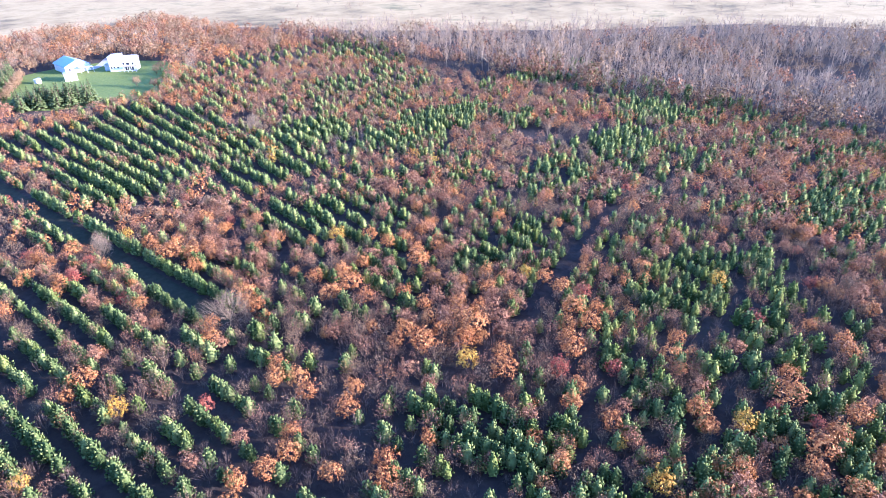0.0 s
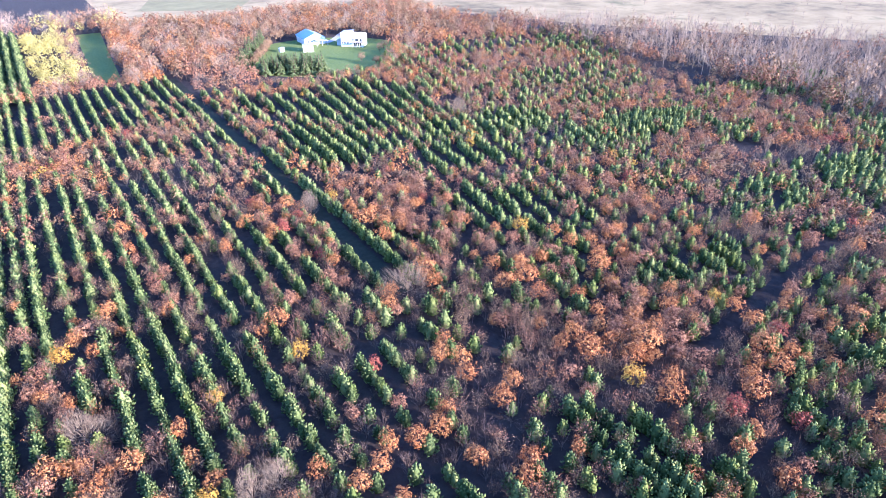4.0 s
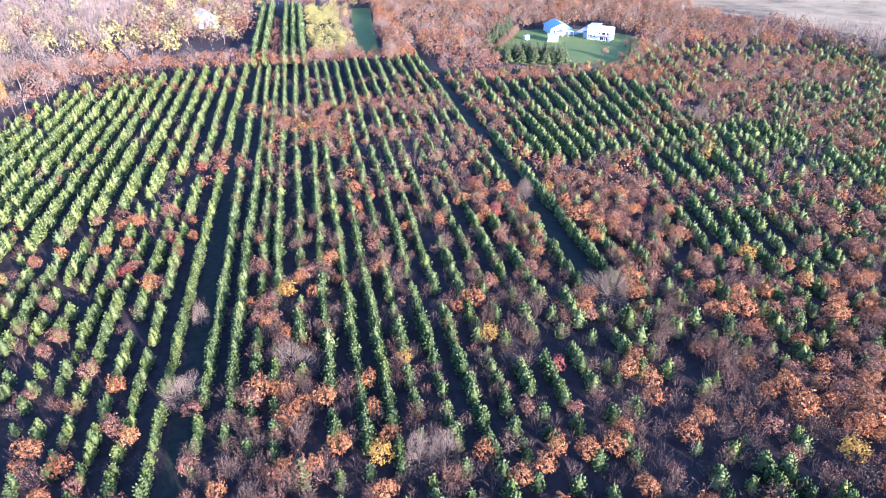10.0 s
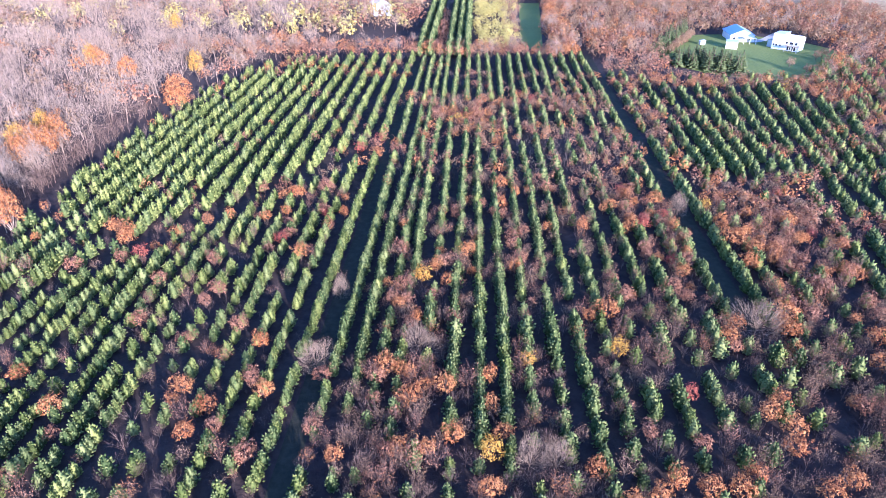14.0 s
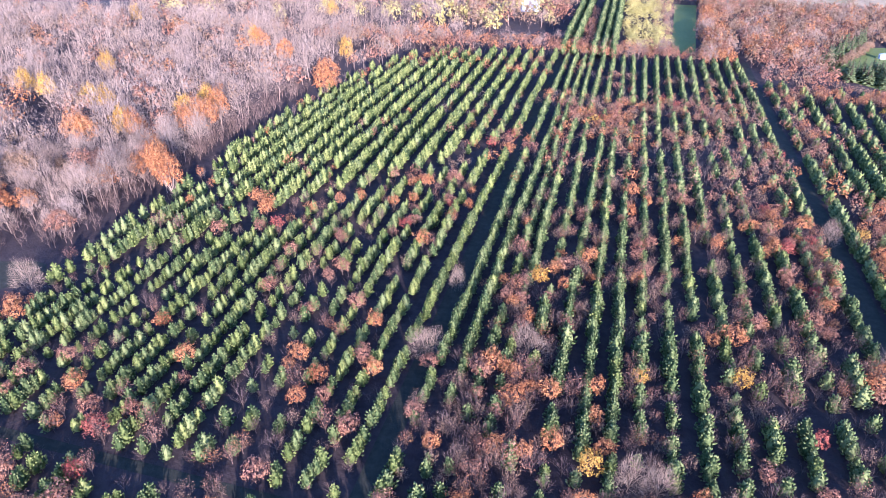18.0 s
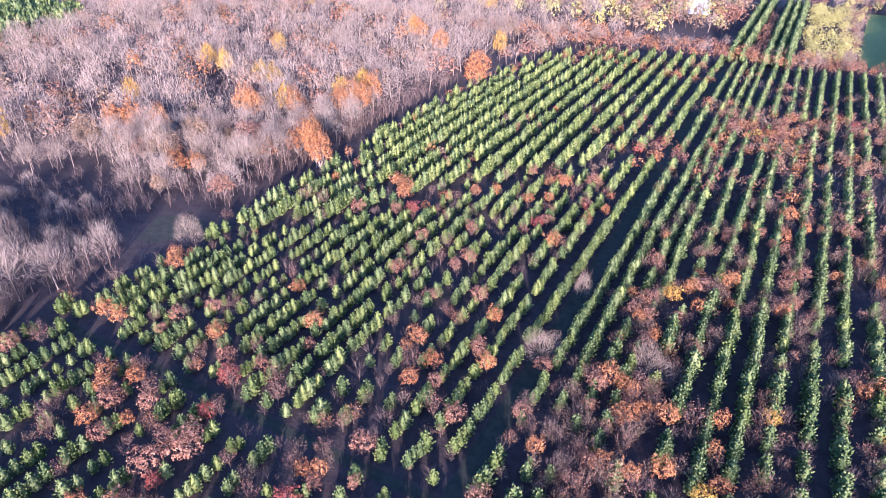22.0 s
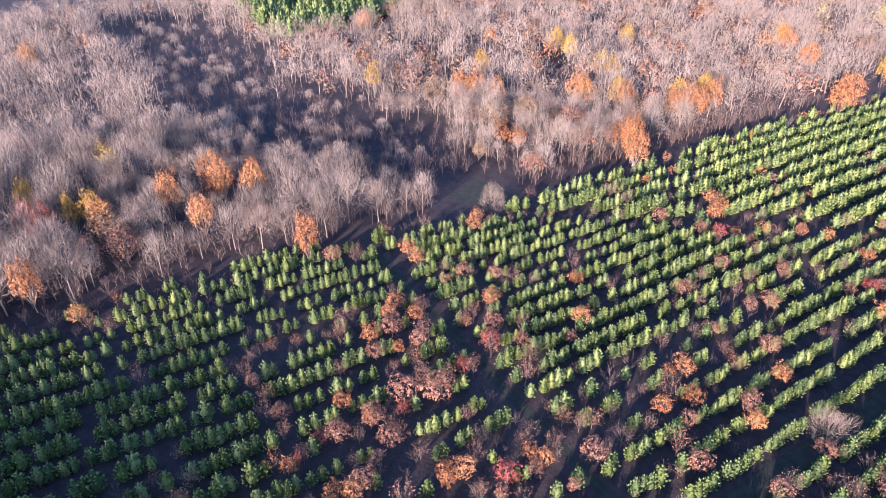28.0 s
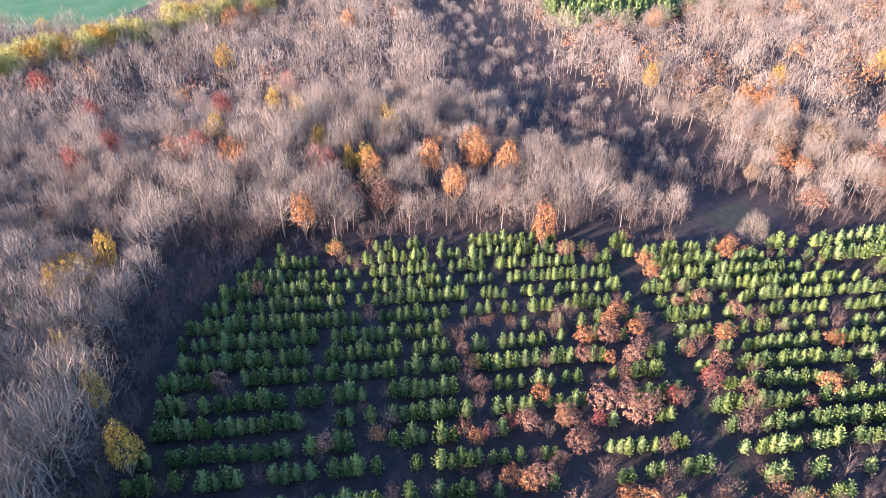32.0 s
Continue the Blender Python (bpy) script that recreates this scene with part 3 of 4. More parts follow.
RUST_TREES = [(-47, 34, 1.3), (-33, 35, 1.2), (-47, 30, 1.7), (-56, 32, 1.8), (-59, 29, 1.9), (-55, 31, 1.6), (-62, 23, 1.5), (-48, 25, 2.2), (-46, 28, 2.1), (-32, 51, 1.8), (-43, 39, 1.4), (-49, 11, 1.1), (-35, 18, 1.9), (-80, -5, 1.5), (-53, 41, 1.5), (-69, 81, 1.9), (-73, 81, 1.8), (-36, 27, 1.4), (-28, 50, 1.2)]
GOLD_TREES = [(-7, 82, 1.7), (3, 48, 1.7), (20, 66, 1.5), (44, 109, 1.3), (85, 119, 1.7), (53, 38, 1.8), (67, 78, 1.9), (88, 123, 1.6), (63, 6, 1.7), (49, 10, 1.7)]
RED_TREES = [(27, 58, 1.1), (63, 22, 1.4), (-48, 33, 1.3), (-45, 11, 0.6)]
BARE_TREES = [(-80.8, 60.5, 2.3), (40, 72, 2.8), (39, 108, 1.8), (-19, 62, 1.8), (-19, 78, 1.2), (-6, 65, 2.2), (10, 47, 1.9), (7, 47, 1.8), (98, 143, 2.4)]
ORANGE_C = [(45, 103), (48, 99), (57, 103), (46, 134), (45, 113), (37, 57), (37, 44), (37, 72), (55, 70), (59, 68), (63, 67), (72, 63), (74, 67), (71, 73), (73, 49), (64, 44), (63, 47), (53, 49), (57, 48), (56, 45), (56, 41), (57, 35), (65, 30), (57, 24), (76, 37), (74, 30), (74, 18), (75, 4), (67, -3), (87, 0), (101, 5), (121, 4), (121, 11), (120, 8)]
ORANGE_D = [(150, 32), (153, 28), (138, 31), (145, 21), (162, 10), (182, 35), (187, 28), (138, 42), (105, 76), (95, 73), (99, 94), (91, 128), (71, 69), (75, 61), (37, 53), (50, 48), (25, 44), (34, 35), (29, 38), (-1, 50), (14, 46), (22, 45), (30, 46), (-5, 85), (-48, 52), (-34, 56), (-72, 40), (-75, 40), (-78, 55), (-62, 95), (-64, 112), (-62, 30), (-60, 33), (-83, -6), (-59, 26), (-50, 18)]
RUST_C = [(28, 78), (46, 50), (47, 43), (77, 11), (66, 12), (49, 26), (57, 18), (29, 51), (36, 103), (52, 90), (57, 83), (58, 78), (103, 29), (106, 25), (103, 33), (109, 54), (104, 57), (69, 55), (53, 15), (82, 17), (122, 15), (54, 59), (56, 57), (46, 39), (23, 66), (58, 75), (63, 75), (-45, 41), (-26, 46), (-26, 58), (-56, 40), (-49, 38), (-79, 29), (-77, 32)]
RUST_D = [(-62, 82), (-49, 28), (-66, -1), (-48, 42), (31, 81), (-11, 90), (-11, 76), (26, 50), (7, 62)]
BARE_SHRUBS = [(114, 22), (113, 18), (113, 28), (110, 10), (81, 65), (80, 69), (117, 45), (36, 41), (81, 61), (40, 68), (63, 54), (25, 62), (33, 47), (-30, 42), (-38, 51), (-37, 47)]
heroes = [(x, y, 1.5 + 0.5 * bumpy(x, y, 0.9, 4), m) for rows_, m in ((ORANGE_C, 1), (ORANGE_D, 1), (RUST_C, 2), (RUST_D, 2)) for x, y in rows_]
heroes += [(x, y, 1.7, 6) for x, y in BARE_SHRUBS]
heroes += [(x, y, r, 1) for x, y, r in ORANGE_A + ORANGE_B] + [(x, y, r, 2) for x, y, r in RUST_TREES] + [(x, y, r, 4) for x, y, r in GOLD_TREES] + [(x, y, r, 3) for x, y, r in RED_TREES] + [(x, y, r, 0) for x, y, r in BARE_TREES]


def clear_of(places, extra=0.1):
    hx = np.array([h[:3] for h in heroes])
    return [p for p in places if ((hx[:, 0] - p[0]) ** 2 + (hx[:, 1] - p[1]) ** 2 > (hx[:, 2] * 0.75 + extra) ** 2).all()]


pine_near, pine_far = clear_of(pine_near), clear_of(pine_far)
leafy, sparse, bare_brush = clear_of(leafy), clear_of(sparse), clear_of(bare_brush)
for x, y, r, mat in heroes:
    h = 2.6 + r * 0.9
    w = r / (0.40 * h)
    if mat == 6:
        bare_brush.append((x, y, 3.4, 1.45, 0))
    elif mat == 2 and rng.random() < 0.5:
        sparse.append((x, y, h, w, 2))
    elif mat:
        leafy.append((x, y, h, w, mat))

# ---- woods ----
tall, fall, far_bare, far_fall = [], [], [], []


def from_line(x, y, pts):
    best = 1e9
    for (x0, y0), (x1, y1) in zip(pts, pts[1:]):
        dx, dy = x1 - x0, y1 - y0
        u = min(1.0, max(0.0, ((x - x0) * dx + (y - y0) * dy) / (dx * dx + dy * dy)))
        best = min(best, math.hypot(x - x0 - u * dx, y - y0 - u * dy))
    return best


HOLLOW = [(-245, 34), (-197, 38), (-152, 39), (-127, 49), (-104, 54), (-92, 62)]


def wood(x0, x1, y0, y1, step, ok, height, leafshare, kinds, split=150):
    nx, ny = int((x1 - x0) / step), int((y1 - y0) / step)
    for i in range(nx):
        for j in range(ny):
            x = x0 + (i + rng.uniform(0.05, 0.95)) * step
            y = y0 + (j + rng.uniform(0.05, 0.95)) * step
            if not ok(x, y):
                continue
            if split > 100 and math.hypot(x, y) > split and rng.random() < 0.33:
                continue
            h = height * rng.uniform(0.68, 1.2) * (1 + 0.25 * bumpy(x, y, 0.03, 14))
            if x < -88 and from_line(x, y, HOLLOW) < 20:
                h *= 0.78
            near = math.hypot(x, y) < split
            if rng.random() < leafshare(x, y):
                row = (x, y, h * 0.9, rng.uniform(0.85, 1.25), kinds[int(rng.integers(len(kinds)))])
                (fall if near else far_fall).append(row)
            else:
                (tall if near else far_bare).append((x, y, h, rng.uniform(0.85, 1.2) * (1 if near else 1.2), 0))


def conifers(x, y):
    """The conifer block behind the west wood."""
    return 66 < y < 165 and x < -214 - 0.45 * max(0.0, y - 85)


def glade(x, y):
    """Open or brushy ground in the west wood."""
    return from_line(x, y, HOLLOW) < 10 + 7 * (x < -112) + 6 * bumpy(x, y, 0.05, 2) or ((x + 141) / 7) ** 2 + ((y - 122) / 6) ** 2 < 1


wood(-290, -84, -130, 240, 3.9, lambda x, y: x < west_edge(y) - 2.5 and (not glade(x, y) or rng.random() < 0.03) and not conifers(x, y) and not (x < -225 and y < -75), 9.2, lambda x, y: 0.05 + 0.14 * (y > 70), [1, 2, 5, 5, 2], 150)
wood(-83, -52, 120, 240, 4.0, lambda x, y: y > north_edge(x) + 4 and (x < -79 or y > 172), 9, lambda x, y: 0.4, [1, 2, 5], 150)
wood(-55, 35, -80, -31, 3.5, lambda x, y: True, 13.5, lambda x, y: 0.05, [4, 5], 150)
wood(-84, -55, -80, -31, 4.0, lambda x, y: True, 10.0, lambda x, y: 0.06, [4, 5], 150)
wood(-110, 22, 220, 243, 3.4, lambda x, y: y > north_edge(x) + 1, 6.0, lambda x, y: 0.78, [2, 2, 5, 1], 60)
wood(-210, -24, 244, 352, 6.0, lambda x, y: not (x > -45 and y < 262), 11, lambda x, y: 0.34 + 0.4 * (x > -75), [5, 5, 6, 6, 2], 60)
wood(34, 190, 224, 340, 3.5, lambda x, y: not in_lot(x, y) and x > 42 - (y - 224) * 0.05 and not (83 < x < 111 + 0.8 * (min(y, 232) - 214) and 203 < y < 270), 7.0, lambda x, y: 0.88, [1, 2, 5, 5, 5, 2], 60)
wood(42.5, 66, 204, 226, 3.8, lambda x, y: not in_lot(x, y), 5.5, lambda x, y: 0.85, [1, 2, 2, 5], 60)
wood(25, 40, 224, 340, 2.8, lambda x, y: 26.5 + (y - 240) * 0.067 < x < 37.5, 7.5, lambda x, y: 0.85, [1, 2, 5], 60)
wood(12, 24, 230, 340, 2.8, lambda x, y: x < 16.5 + (y - 240) * 0.047, 5.0, lambda x, y: 0.85, [5, 2, 6, 5], 60)
wood(-14, 38, 222, 240, 2.8, lambda x, y: y > north_edge(x) + 0.5, 4.2, lambda x, y: 0.85, [5, 2, 1], 60)
wood(14, 44, 338, 362, 4.0, lambda x, y: True, 9.0, lambda x, y: 0.7, [5, 6, 2], 60)
wood(103, 190, 205, 226, 3.4, lambda x, y: not in_lot(x, y) and (x < 128 or y > 232 - (x - 130) * 0.35), 5.0, lambda x, y: 0.85, [1, 2, 2, 5, 5], 60)
wood(184, 345, -20, 260, 3.9, lambda x, y: x > 189 + 7 * bumpy(x, y, 0.06, 6) and x < 366 - 0.66 * max(20, y) and not (236 < x < 262 and 18 < y < 50), 8.5, lambda x, y: 0.12 + 0.45 * (x < 200), [5, 5, 2], 60)
wood(-24, 22, 336, 360, 6, lambda x, y: x < 18, 10, lambda x, y: 0.5, [5, 6, 2], 60)

for k in range(800):
    x, y = rng.uniform(186, 300), rng.uniform(-20, 230)
    if x < 366 - 0.66 * max(20, y):
        far_fall.append((x, y, rng.uniform(2.0, 3.6), rng.uniform(1.0, 1.6), 5))

# Undergrowth of the woods and along their edges
under = []
for k in range(800):
    x, y = -86 - 150 * rng.random() ** 2.0, rng.uniform(-60, 190)
    under.append((x, y, rng.uniform(1.8, 4.2), rng.uniform(0.9, 1.5), 0))
for k in range(260):
    y = rng.uniform(-25, 165)
    under.append((west_edge(y) - 3.5 - 6 * rng.random(), y, rng.uniform(2.2, 5.5), rng.uniform(0.8, 1.2), 0))
for k in range(900):
    x = rng.uniform(-95, 10)
    under.append((x, SOUTH - 1.2 + max(0.0, -68 - x) * 0.5 - 18 * rng.random() ** 1.5, rng.uniform(1.8, 4.6), rng.uniform(0.9, 1.5), 0))
for k in range(650):
    u = rng.random()
    i = int(u * 5)
    (x0, y0), (x1, y1) = HOLLOW[i], HOLLOW[i + 1]
    v = u * 5 - i
    under.append((x0 + (x1 - x0) * v + rng.normal() * 7, y0 + (y1 - y0) * v + rng.normal() * 9, rng.uniform(1.6, 3.6), rng.uniform(0.9, 1.3), 0))
for k in range(100):
    i = int(rng.integers(5))
    (x0, y0), (x1, y1) = HOLLOW[i], HOLLOW[i + 1]
    v = rng.random()
    if i < 4:
        tall.append((x0 + (x1 - x0) * v + rng.normal() * 6, y0 + (y1 - y0) * v + rng.normal() * 8, rng.uniform(2.6, 4.6), rng.uniform(1.2, 1.7), 0))
under = [p for p in under if not ((p[0] + 88) / 8) ** 2 + ((p[1] - 62) / 9) ** 2 < 1]

WOOD_ORANGE = [(-111, -26), (-107, -23), (-102, 0), (-89, -11), (-96, 14), (-106, 11), (-107, 20), (-105, 25), (-111, 19), (-81, 26), (-82, 95), (-86, 99), (-130, 84), (-126, 87), (-121, 89), (-217, -43), (-225, -38), (-243, -33), (-210, -6), (-94, 120), (-91, 124), (-114, 108), (-202, 92), (-79, 165), (-101, 182), (-94, 125), (-93, 132), (-79, 93), (-103, 114), (-110, 107), (-116, 194), (-76, 157)]
WOOD_GOLD = [(-139, -21), (-132, -15), (-123, 4), (-125, -31), (-174, -38), (-117, -10), (-108, -4), (-107, -1), (-153, 134), (-147, 69), (-144, 100), (-145, 156), (-126, 127), (-99, 127), (-98, 135), (-106, 114), (-184, 219), (-115, 251), (-84, 191), (-120, 197), (-122, 128), (-144, 132), (-80, -38), (-72, -42), (-59, -36), (-52, -30), (-44, -25), (-211, -98)]
WOOD_RED = [(-104, -8), (-107, -10), (-138, -32), (-150, -19), (-116, -32), (-113, -33), (-156, -77), (-134, -58), (-118, -49), (-110, -53)]
for rows_, mat in ((WOOD_ORANGE, 1), (WOOD_GOLD, 4), (WOOD_RED, 3)):
    for x, y in rows_:
        far = min(1.0, math.hypot(x, y) / 200)
        r = (1.1 if mat == 4 else 1.7) + 1.6 * far + 0.7 * bumpy(x, y, 0.7, 3)
        h = 9.0 + 0.6 * r
        fall.append((x, y, h, r / (0.36 * h), mat))
        tall = [p for p in tall if (p[0] - x) ** 2 + (p[1] - y) ** 2 > (0.9 * r) ** 2]
for k in range(100):
    u = rng.uniform(-0.25, 1.3)
    fall.append((-174 - 62 * u + rng.normal() * 3, -93 + 51 * u + rng.normal() * 3, rng.uniform(9, 13), 0.8, 6 if rng.random() < 0.7 else 4))

# ---- single trees as things, the rest of each kind joined ----
SEE = (-2.0, 42.0)
pine_things, pine_rest = near_first(pine_near, SEE)
makers = {m: [tree_maker("pine_tree", PINES[k], PBARK, PINE[m - 1], lab, "pine tree", "pines in the plantation rows") for k in range(4)]
          for m, lab in ((1, "young green pine with upturned tufts in a plantation row"), (2, "young yellow-green sunlit pine in a plantation row"))}
plant(makers, pine_things)
stand("pine_stand", PINES, pine_rest, [PBARK, *PINE], "rows of young green plantation pines", "pine trees")
stand("far_pine_stand", PINES_FAR, pine_far, [PBARK, *PINE], "distant rows of young plantation pines", "pine trees")

NAMES = ("", "orange", "rust", "red", "gold", "tan", "yellow")
WOODS = [BROWN] + [LEAF[n] for n in NAMES[1:]]
COLOUR = {1: "orange", 2: "rust-brown", 3: "red", 4: "golden", 5: "tan", 6: "pale yellow"}
near_leafy = [p for p in leafy if math.hypot(p[0], p[1]) < 120]
far_leafy = [p for p in leafy if math.hypot(p[0], p[1]) >= 120]
things, rest = near_first(near_leafy, SEE)
makers = {m: [tree_maker("oak_tree", OAKS[k], BROWN, LEAF[NAMES[m]], "young oak with a dense crown of %s autumn leaves" % COLOUR[m], "oak tree", "autumn oaks among the pines") for k in (range(4) if m < 3 else (4,))]
          for m in (1, 2, 3, 4)}
plant(makers, things)
stand("oak_stand", OAKS, rest, WOODS, "young autumn oaks among the pine rows", "oak trees")
near_sparse = [p for p in sparse if math.hypot(p[0], p[1]) < 120]
far_sparse = [p for p in sparse if math.hypot(p[0], p[1]) >= 120]
things, rest = near_first(near_sparse, SEE)
makers = {m: [tree_maker("oak_sapling", OAKS_SPARSE[k], BROWN, LEAF[NAMES[m]], "thin sapling still holding a few %s leaves" % COLOUR[m], "sapling", "saplings among the pines") for k in range(3)]
          for m in (1, 2, 5)}
plant(makers, things)
stand("sapling_stand", OAKS_SPARSE, rest, WOODS, "thin saplings still holding a few brown leaves", "saplings")
stand("far_oak_stand", OAKS_FAR, far_leafy + far_sparse, WOODS, "distant autumn oaks between the pine rows", "oak trees")
near_bush = [p for p in bare_brush if math.hypot(p[0], p[1]) < 125]
things, rest = near_first(near_bush, SEE)
makers = {0: [tree_maker("bare_shrub", SHRUBS[k], BROWN, BROWN, "leafless brown many-stemmed shrub between pine rows", "shrub", "bare shrubs among the pines", "crown") for k in range(4)]}
plant(makers, things)
stand("low_brush", SHRUBS_LOW, low_brush, [BROWN, BROWN], "low leafless brown brush on the plantation floor", "brush")
stand("far_shrub_thicket", SHRUBS_LOW, [p for p in bare_brush if math.hypot(p[0], p[1]) >= 125], [BARK, BARK], "distant leafless grey-brown shrubs between pine rows", "shrubs")
stand("shrub_thicket", SHRUBS_LOW, rest, [BROWN, BROWN], "leafless brown shrubs between the pine rows", "shrubs")
makers = {0: [tree_maker("bare_tree", BUSHY[k], PALE, LEAF["tan"], "broad leafless tree with pale grey twigs beside the lane", "tree", "", "crown") for k in range(2)]}
plant(makers, [(x, y, 2.6 + r * 1.3, r / (0.40 * (2.6 + r * 1.3)), 0) for x, y, r in BARE_TREES])

things, rest = near_first(tall, (-92, 40))
makers = {0: [tree_maker("bare_tree", BARES[k], BARK, BARK, "tall leafless grey tree at the edge of the wood", "tree", "bare trees of the wood", "crown") for k in range(5)]}
plant(makers, things)
stand("bare_wood", BARES, rest, [BARK, BARK], "leafless grey broadleaved wood in low sun", "wood")
stand("undergrowth", SHRUBS_LOW, under, [BROWN, BROWN], "leafless grey-brown undergrowth at the foot of the wood", "shrubs")
stand("far_bare_wood", CROWNS_FAR, [p for p in far_bare if p[0] < 150], [BARK, BARK], "distant leafless grey wood", "wood")
stand("slender_bare_wood", BARES_FAR, [p for p in far_bare if p[0] >= 150], [BARK, BARK], "slender leafless grey trees beside the marsh", "wood")
things, rest = near_first(fall, (-92, 20), 120)
makers = {m: [tree_maker("autumn_tree", FALLS[k], BARK, LEAF[NAMES[m]], "tall wood tree with %s autumn leaves" % COLOUR[m], "tree", "coloured trees of the wood") for k in range(2)]
          for m in (1, 2, 3, 4, 5, 6)}
plant(makers, things)
stand("autumn_wood", FALLS, rest, WOODS, "autumn trees in the leafless wood", "wood")
stand("far_autumn_wood", OAKS_FAR, far_fall, WOODS, "distant rusty autumn wood", "wood")


# ---- ground ----
def sheet(name, pts, z, mat, label, category="ground"):
    bm = bmesh.new()
    bm.faces.new([bm.verts.new((x, y, z)) for x, y in pts])
    me = bpy.data.meshes.new(name)
    bm.to_mesh(me)
    bm.free()
    me.materials.append(mat)
    return tagged(new(name, me), label, category, kind="structure")


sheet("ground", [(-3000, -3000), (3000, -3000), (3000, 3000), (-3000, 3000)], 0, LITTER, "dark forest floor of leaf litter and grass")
ring = [(99 + 35 * math.cos(a), 236 + 34 * math.sin(a)) for a in np.linspace(0, 2 * math.pi, 40, endpoint=False)]
sheet("lawn", [(x, max(y, 203.2)) for x, y in ring], 0.02, LAWN, "mown green lawn round the house", "lawn")
sheet("field_1", [(159, 486), (181, 324), (226, 229), (258, 181), (290, 137), (345, 85), (362, 30), (380, -60), (500, -500), (2600, -2200), (2600, 2600), (200, 2600)], 0.02, STRAW, "pale dry marsh grass field beyond the wood", "field")
sheet("field_2", [(17.5, 240), (25.5, 240), (32, 338), (22, 338)], 0.02, LAWN, "narrow green grass strip between woods", "field")
sheet("field_3", [(-700, -420), (-226, -150), (-240, -92), (-300, -78), (-700, -60)], 0.02, CROP, "bright green crop field behind the wood", "field")
sheet("field_4", [(40, 345), (186, 345), (176, 700), (40, 700)], 0.024, STRAW, "pale dry grass field behind the wood", "field")
# The clearing shares the track grass, its shade painted into the colour
sheet("field_5", [(-88 + (4.5 + 1.5 * math.sin(3 * a)) * math.cos(a), 62 + (6 + 1.5 * math.sin(2 * a + 1)) * math.sin(a)) for a in np.linspace(0, 6.283, 16, endpoint=False)], 0.02, SHADED_TRACK, "small grass clearing at the edge of the wood, shade in its colour", "grass")
sheet("field_6", [(58, 392), (104, 366), (128, 410), (80, 460)], 0.03, STUBBLE, "pale green-yellow field beyond the wood", "field")
# Lanes: grass coloured dark for the shade of the rows beside them
sheet("lane_1", [(38.6, 73), (41.6, 73), (41.4, 232), (38.8, 232)], 0.02, SHADED_TRACK, "narrow grassy track between tree rows", "track")
sheet("lane_2", [(-20.2, -20), (-17.7, -20), (-17.7, 221), (-20.2, 221)], 0.02, SHADED_TRACK, "narrow grassy track between pine rows", "track")
sheet("lane_3", [(-80, 35.6), (-20.4, 35.6), (-20.4, 37.0), (-80, 37.0)], 0.02, SHADED_TRACK, "narrow grassy track across the plantation", "track")

# ---- north strips, spruces and garden trees ----
north_pines, yellow_strip = [], []
for x in (-19.0, -15.4, -8.6, -5.4, -2.4):
    y = 226.0
    while y < 338:
        if rng.random() < 0.9:
            north_pines.append((x + rng.normal() * 0.2, y, rng.uniform(5.0, 6.4), 1.1, 1))
        y += 1.9
stand("north_pine_rows", PINES_FAR, north_pines, [PBARK, *PINE], "two strips of taller green pines beyond the plantation", "pine trees")
for k in range(130):
    yellow_strip.append((rng.uniform(0.5, 14), rng.uniform(238, 338), rng.uniform(3.6, 5.4), rng.uniform(0.95, 1.3), 6))
for k in range(26):
    yellow_strip.append((rng.uniform(-13.5, -10.5), rng.uniform(224, 300), rng.uniform(4, 5.5), 1.1, 2))
stand("yellow_thicket", OAKS_FAR, yellow_strip, WOODS, "strip of bushy trees with pale yellow leaves", "trees")
far_green = []
for k in range(1500):
    x, y = rng.uniform(-330, -212), rng.uniform(64, 170)
    if conifers(x, y):
        far_green.append((x, y, rng.uniform(6.0, 9.5), rng.uniform(1.0, 1.3), 1 if rng.random() < 0.6 else 2))
stand("conifer_block", PINES_FAR, far_green, [PBARK, *PINE], "block of green conifers behind the bare wood", "conifers")
makers = {1: [tree_maker("spruce_tree", CONES[k], PBARK, SPRUCE, "green conical spruce on the lawn", "spruce tree", "spruces in the garden") for k in range(3)]}
spots = []
for k in range(58):
    u = rng.random()
    spots.append((68 + 18 * u + rng.normal() * 1.3, 223 - 11 * u + rng.normal() * 2.0, rng.uniform(4.8, 7.2), 1.8, 1))
for k in range(26):
    u = k / 25
    spots.append((64 + 20 * u + rng.normal() * 0.9, 232 + 34 * u + rng.normal() * 0.9, rng.uniform(5.5, 7.5), 1.35, 1))
plant(makers, spots)
makers = {5: [tree_maker("ornamental_tree", OAKS[4], BROWN, LEAF["tan"], "small round garden tree with tan leaves on the lawn", "tree", "")],
          4: [tree_maker("hedge_shrub", OAKS[k], BROWN, LEAF["tan"], "bushy hedge shrub with pale tan leaves at the lawn edge", "shrub", "hedge shrubs") for k in (1, 2)]}
plant(makers, [(105, 218, 4.2, 1.0, 5), (108, 212, 3.4, 1.2, 5), (118.5, 229, 4.0, 1.0, 5), (122, 232, 4.4, 1.1, 5)]
      + [(70.5 + 15 * k / 15 + rng.normal() * 0.4, 236 + 27 * k / 15, rng.uniform(3.4, 4.6), 1.15, 4) for k in range(16)])
scrub = [(rng.uniform(230, 720), rng.uniform(-100, 520), rng.uniform(1.5, 4), 1.3, 0) for k in range(1500)]
stand("marsh_scrub", SHRUBS_LOW, [p for p in scrub if p[0] > 380 - 0.66 * max(20, p[1]) and bumpy(p[0], p[1], 0.02, 4) > 0.0], [BARK, BARK], "scattered grey shrubs on the dry marsh", "shrubs")


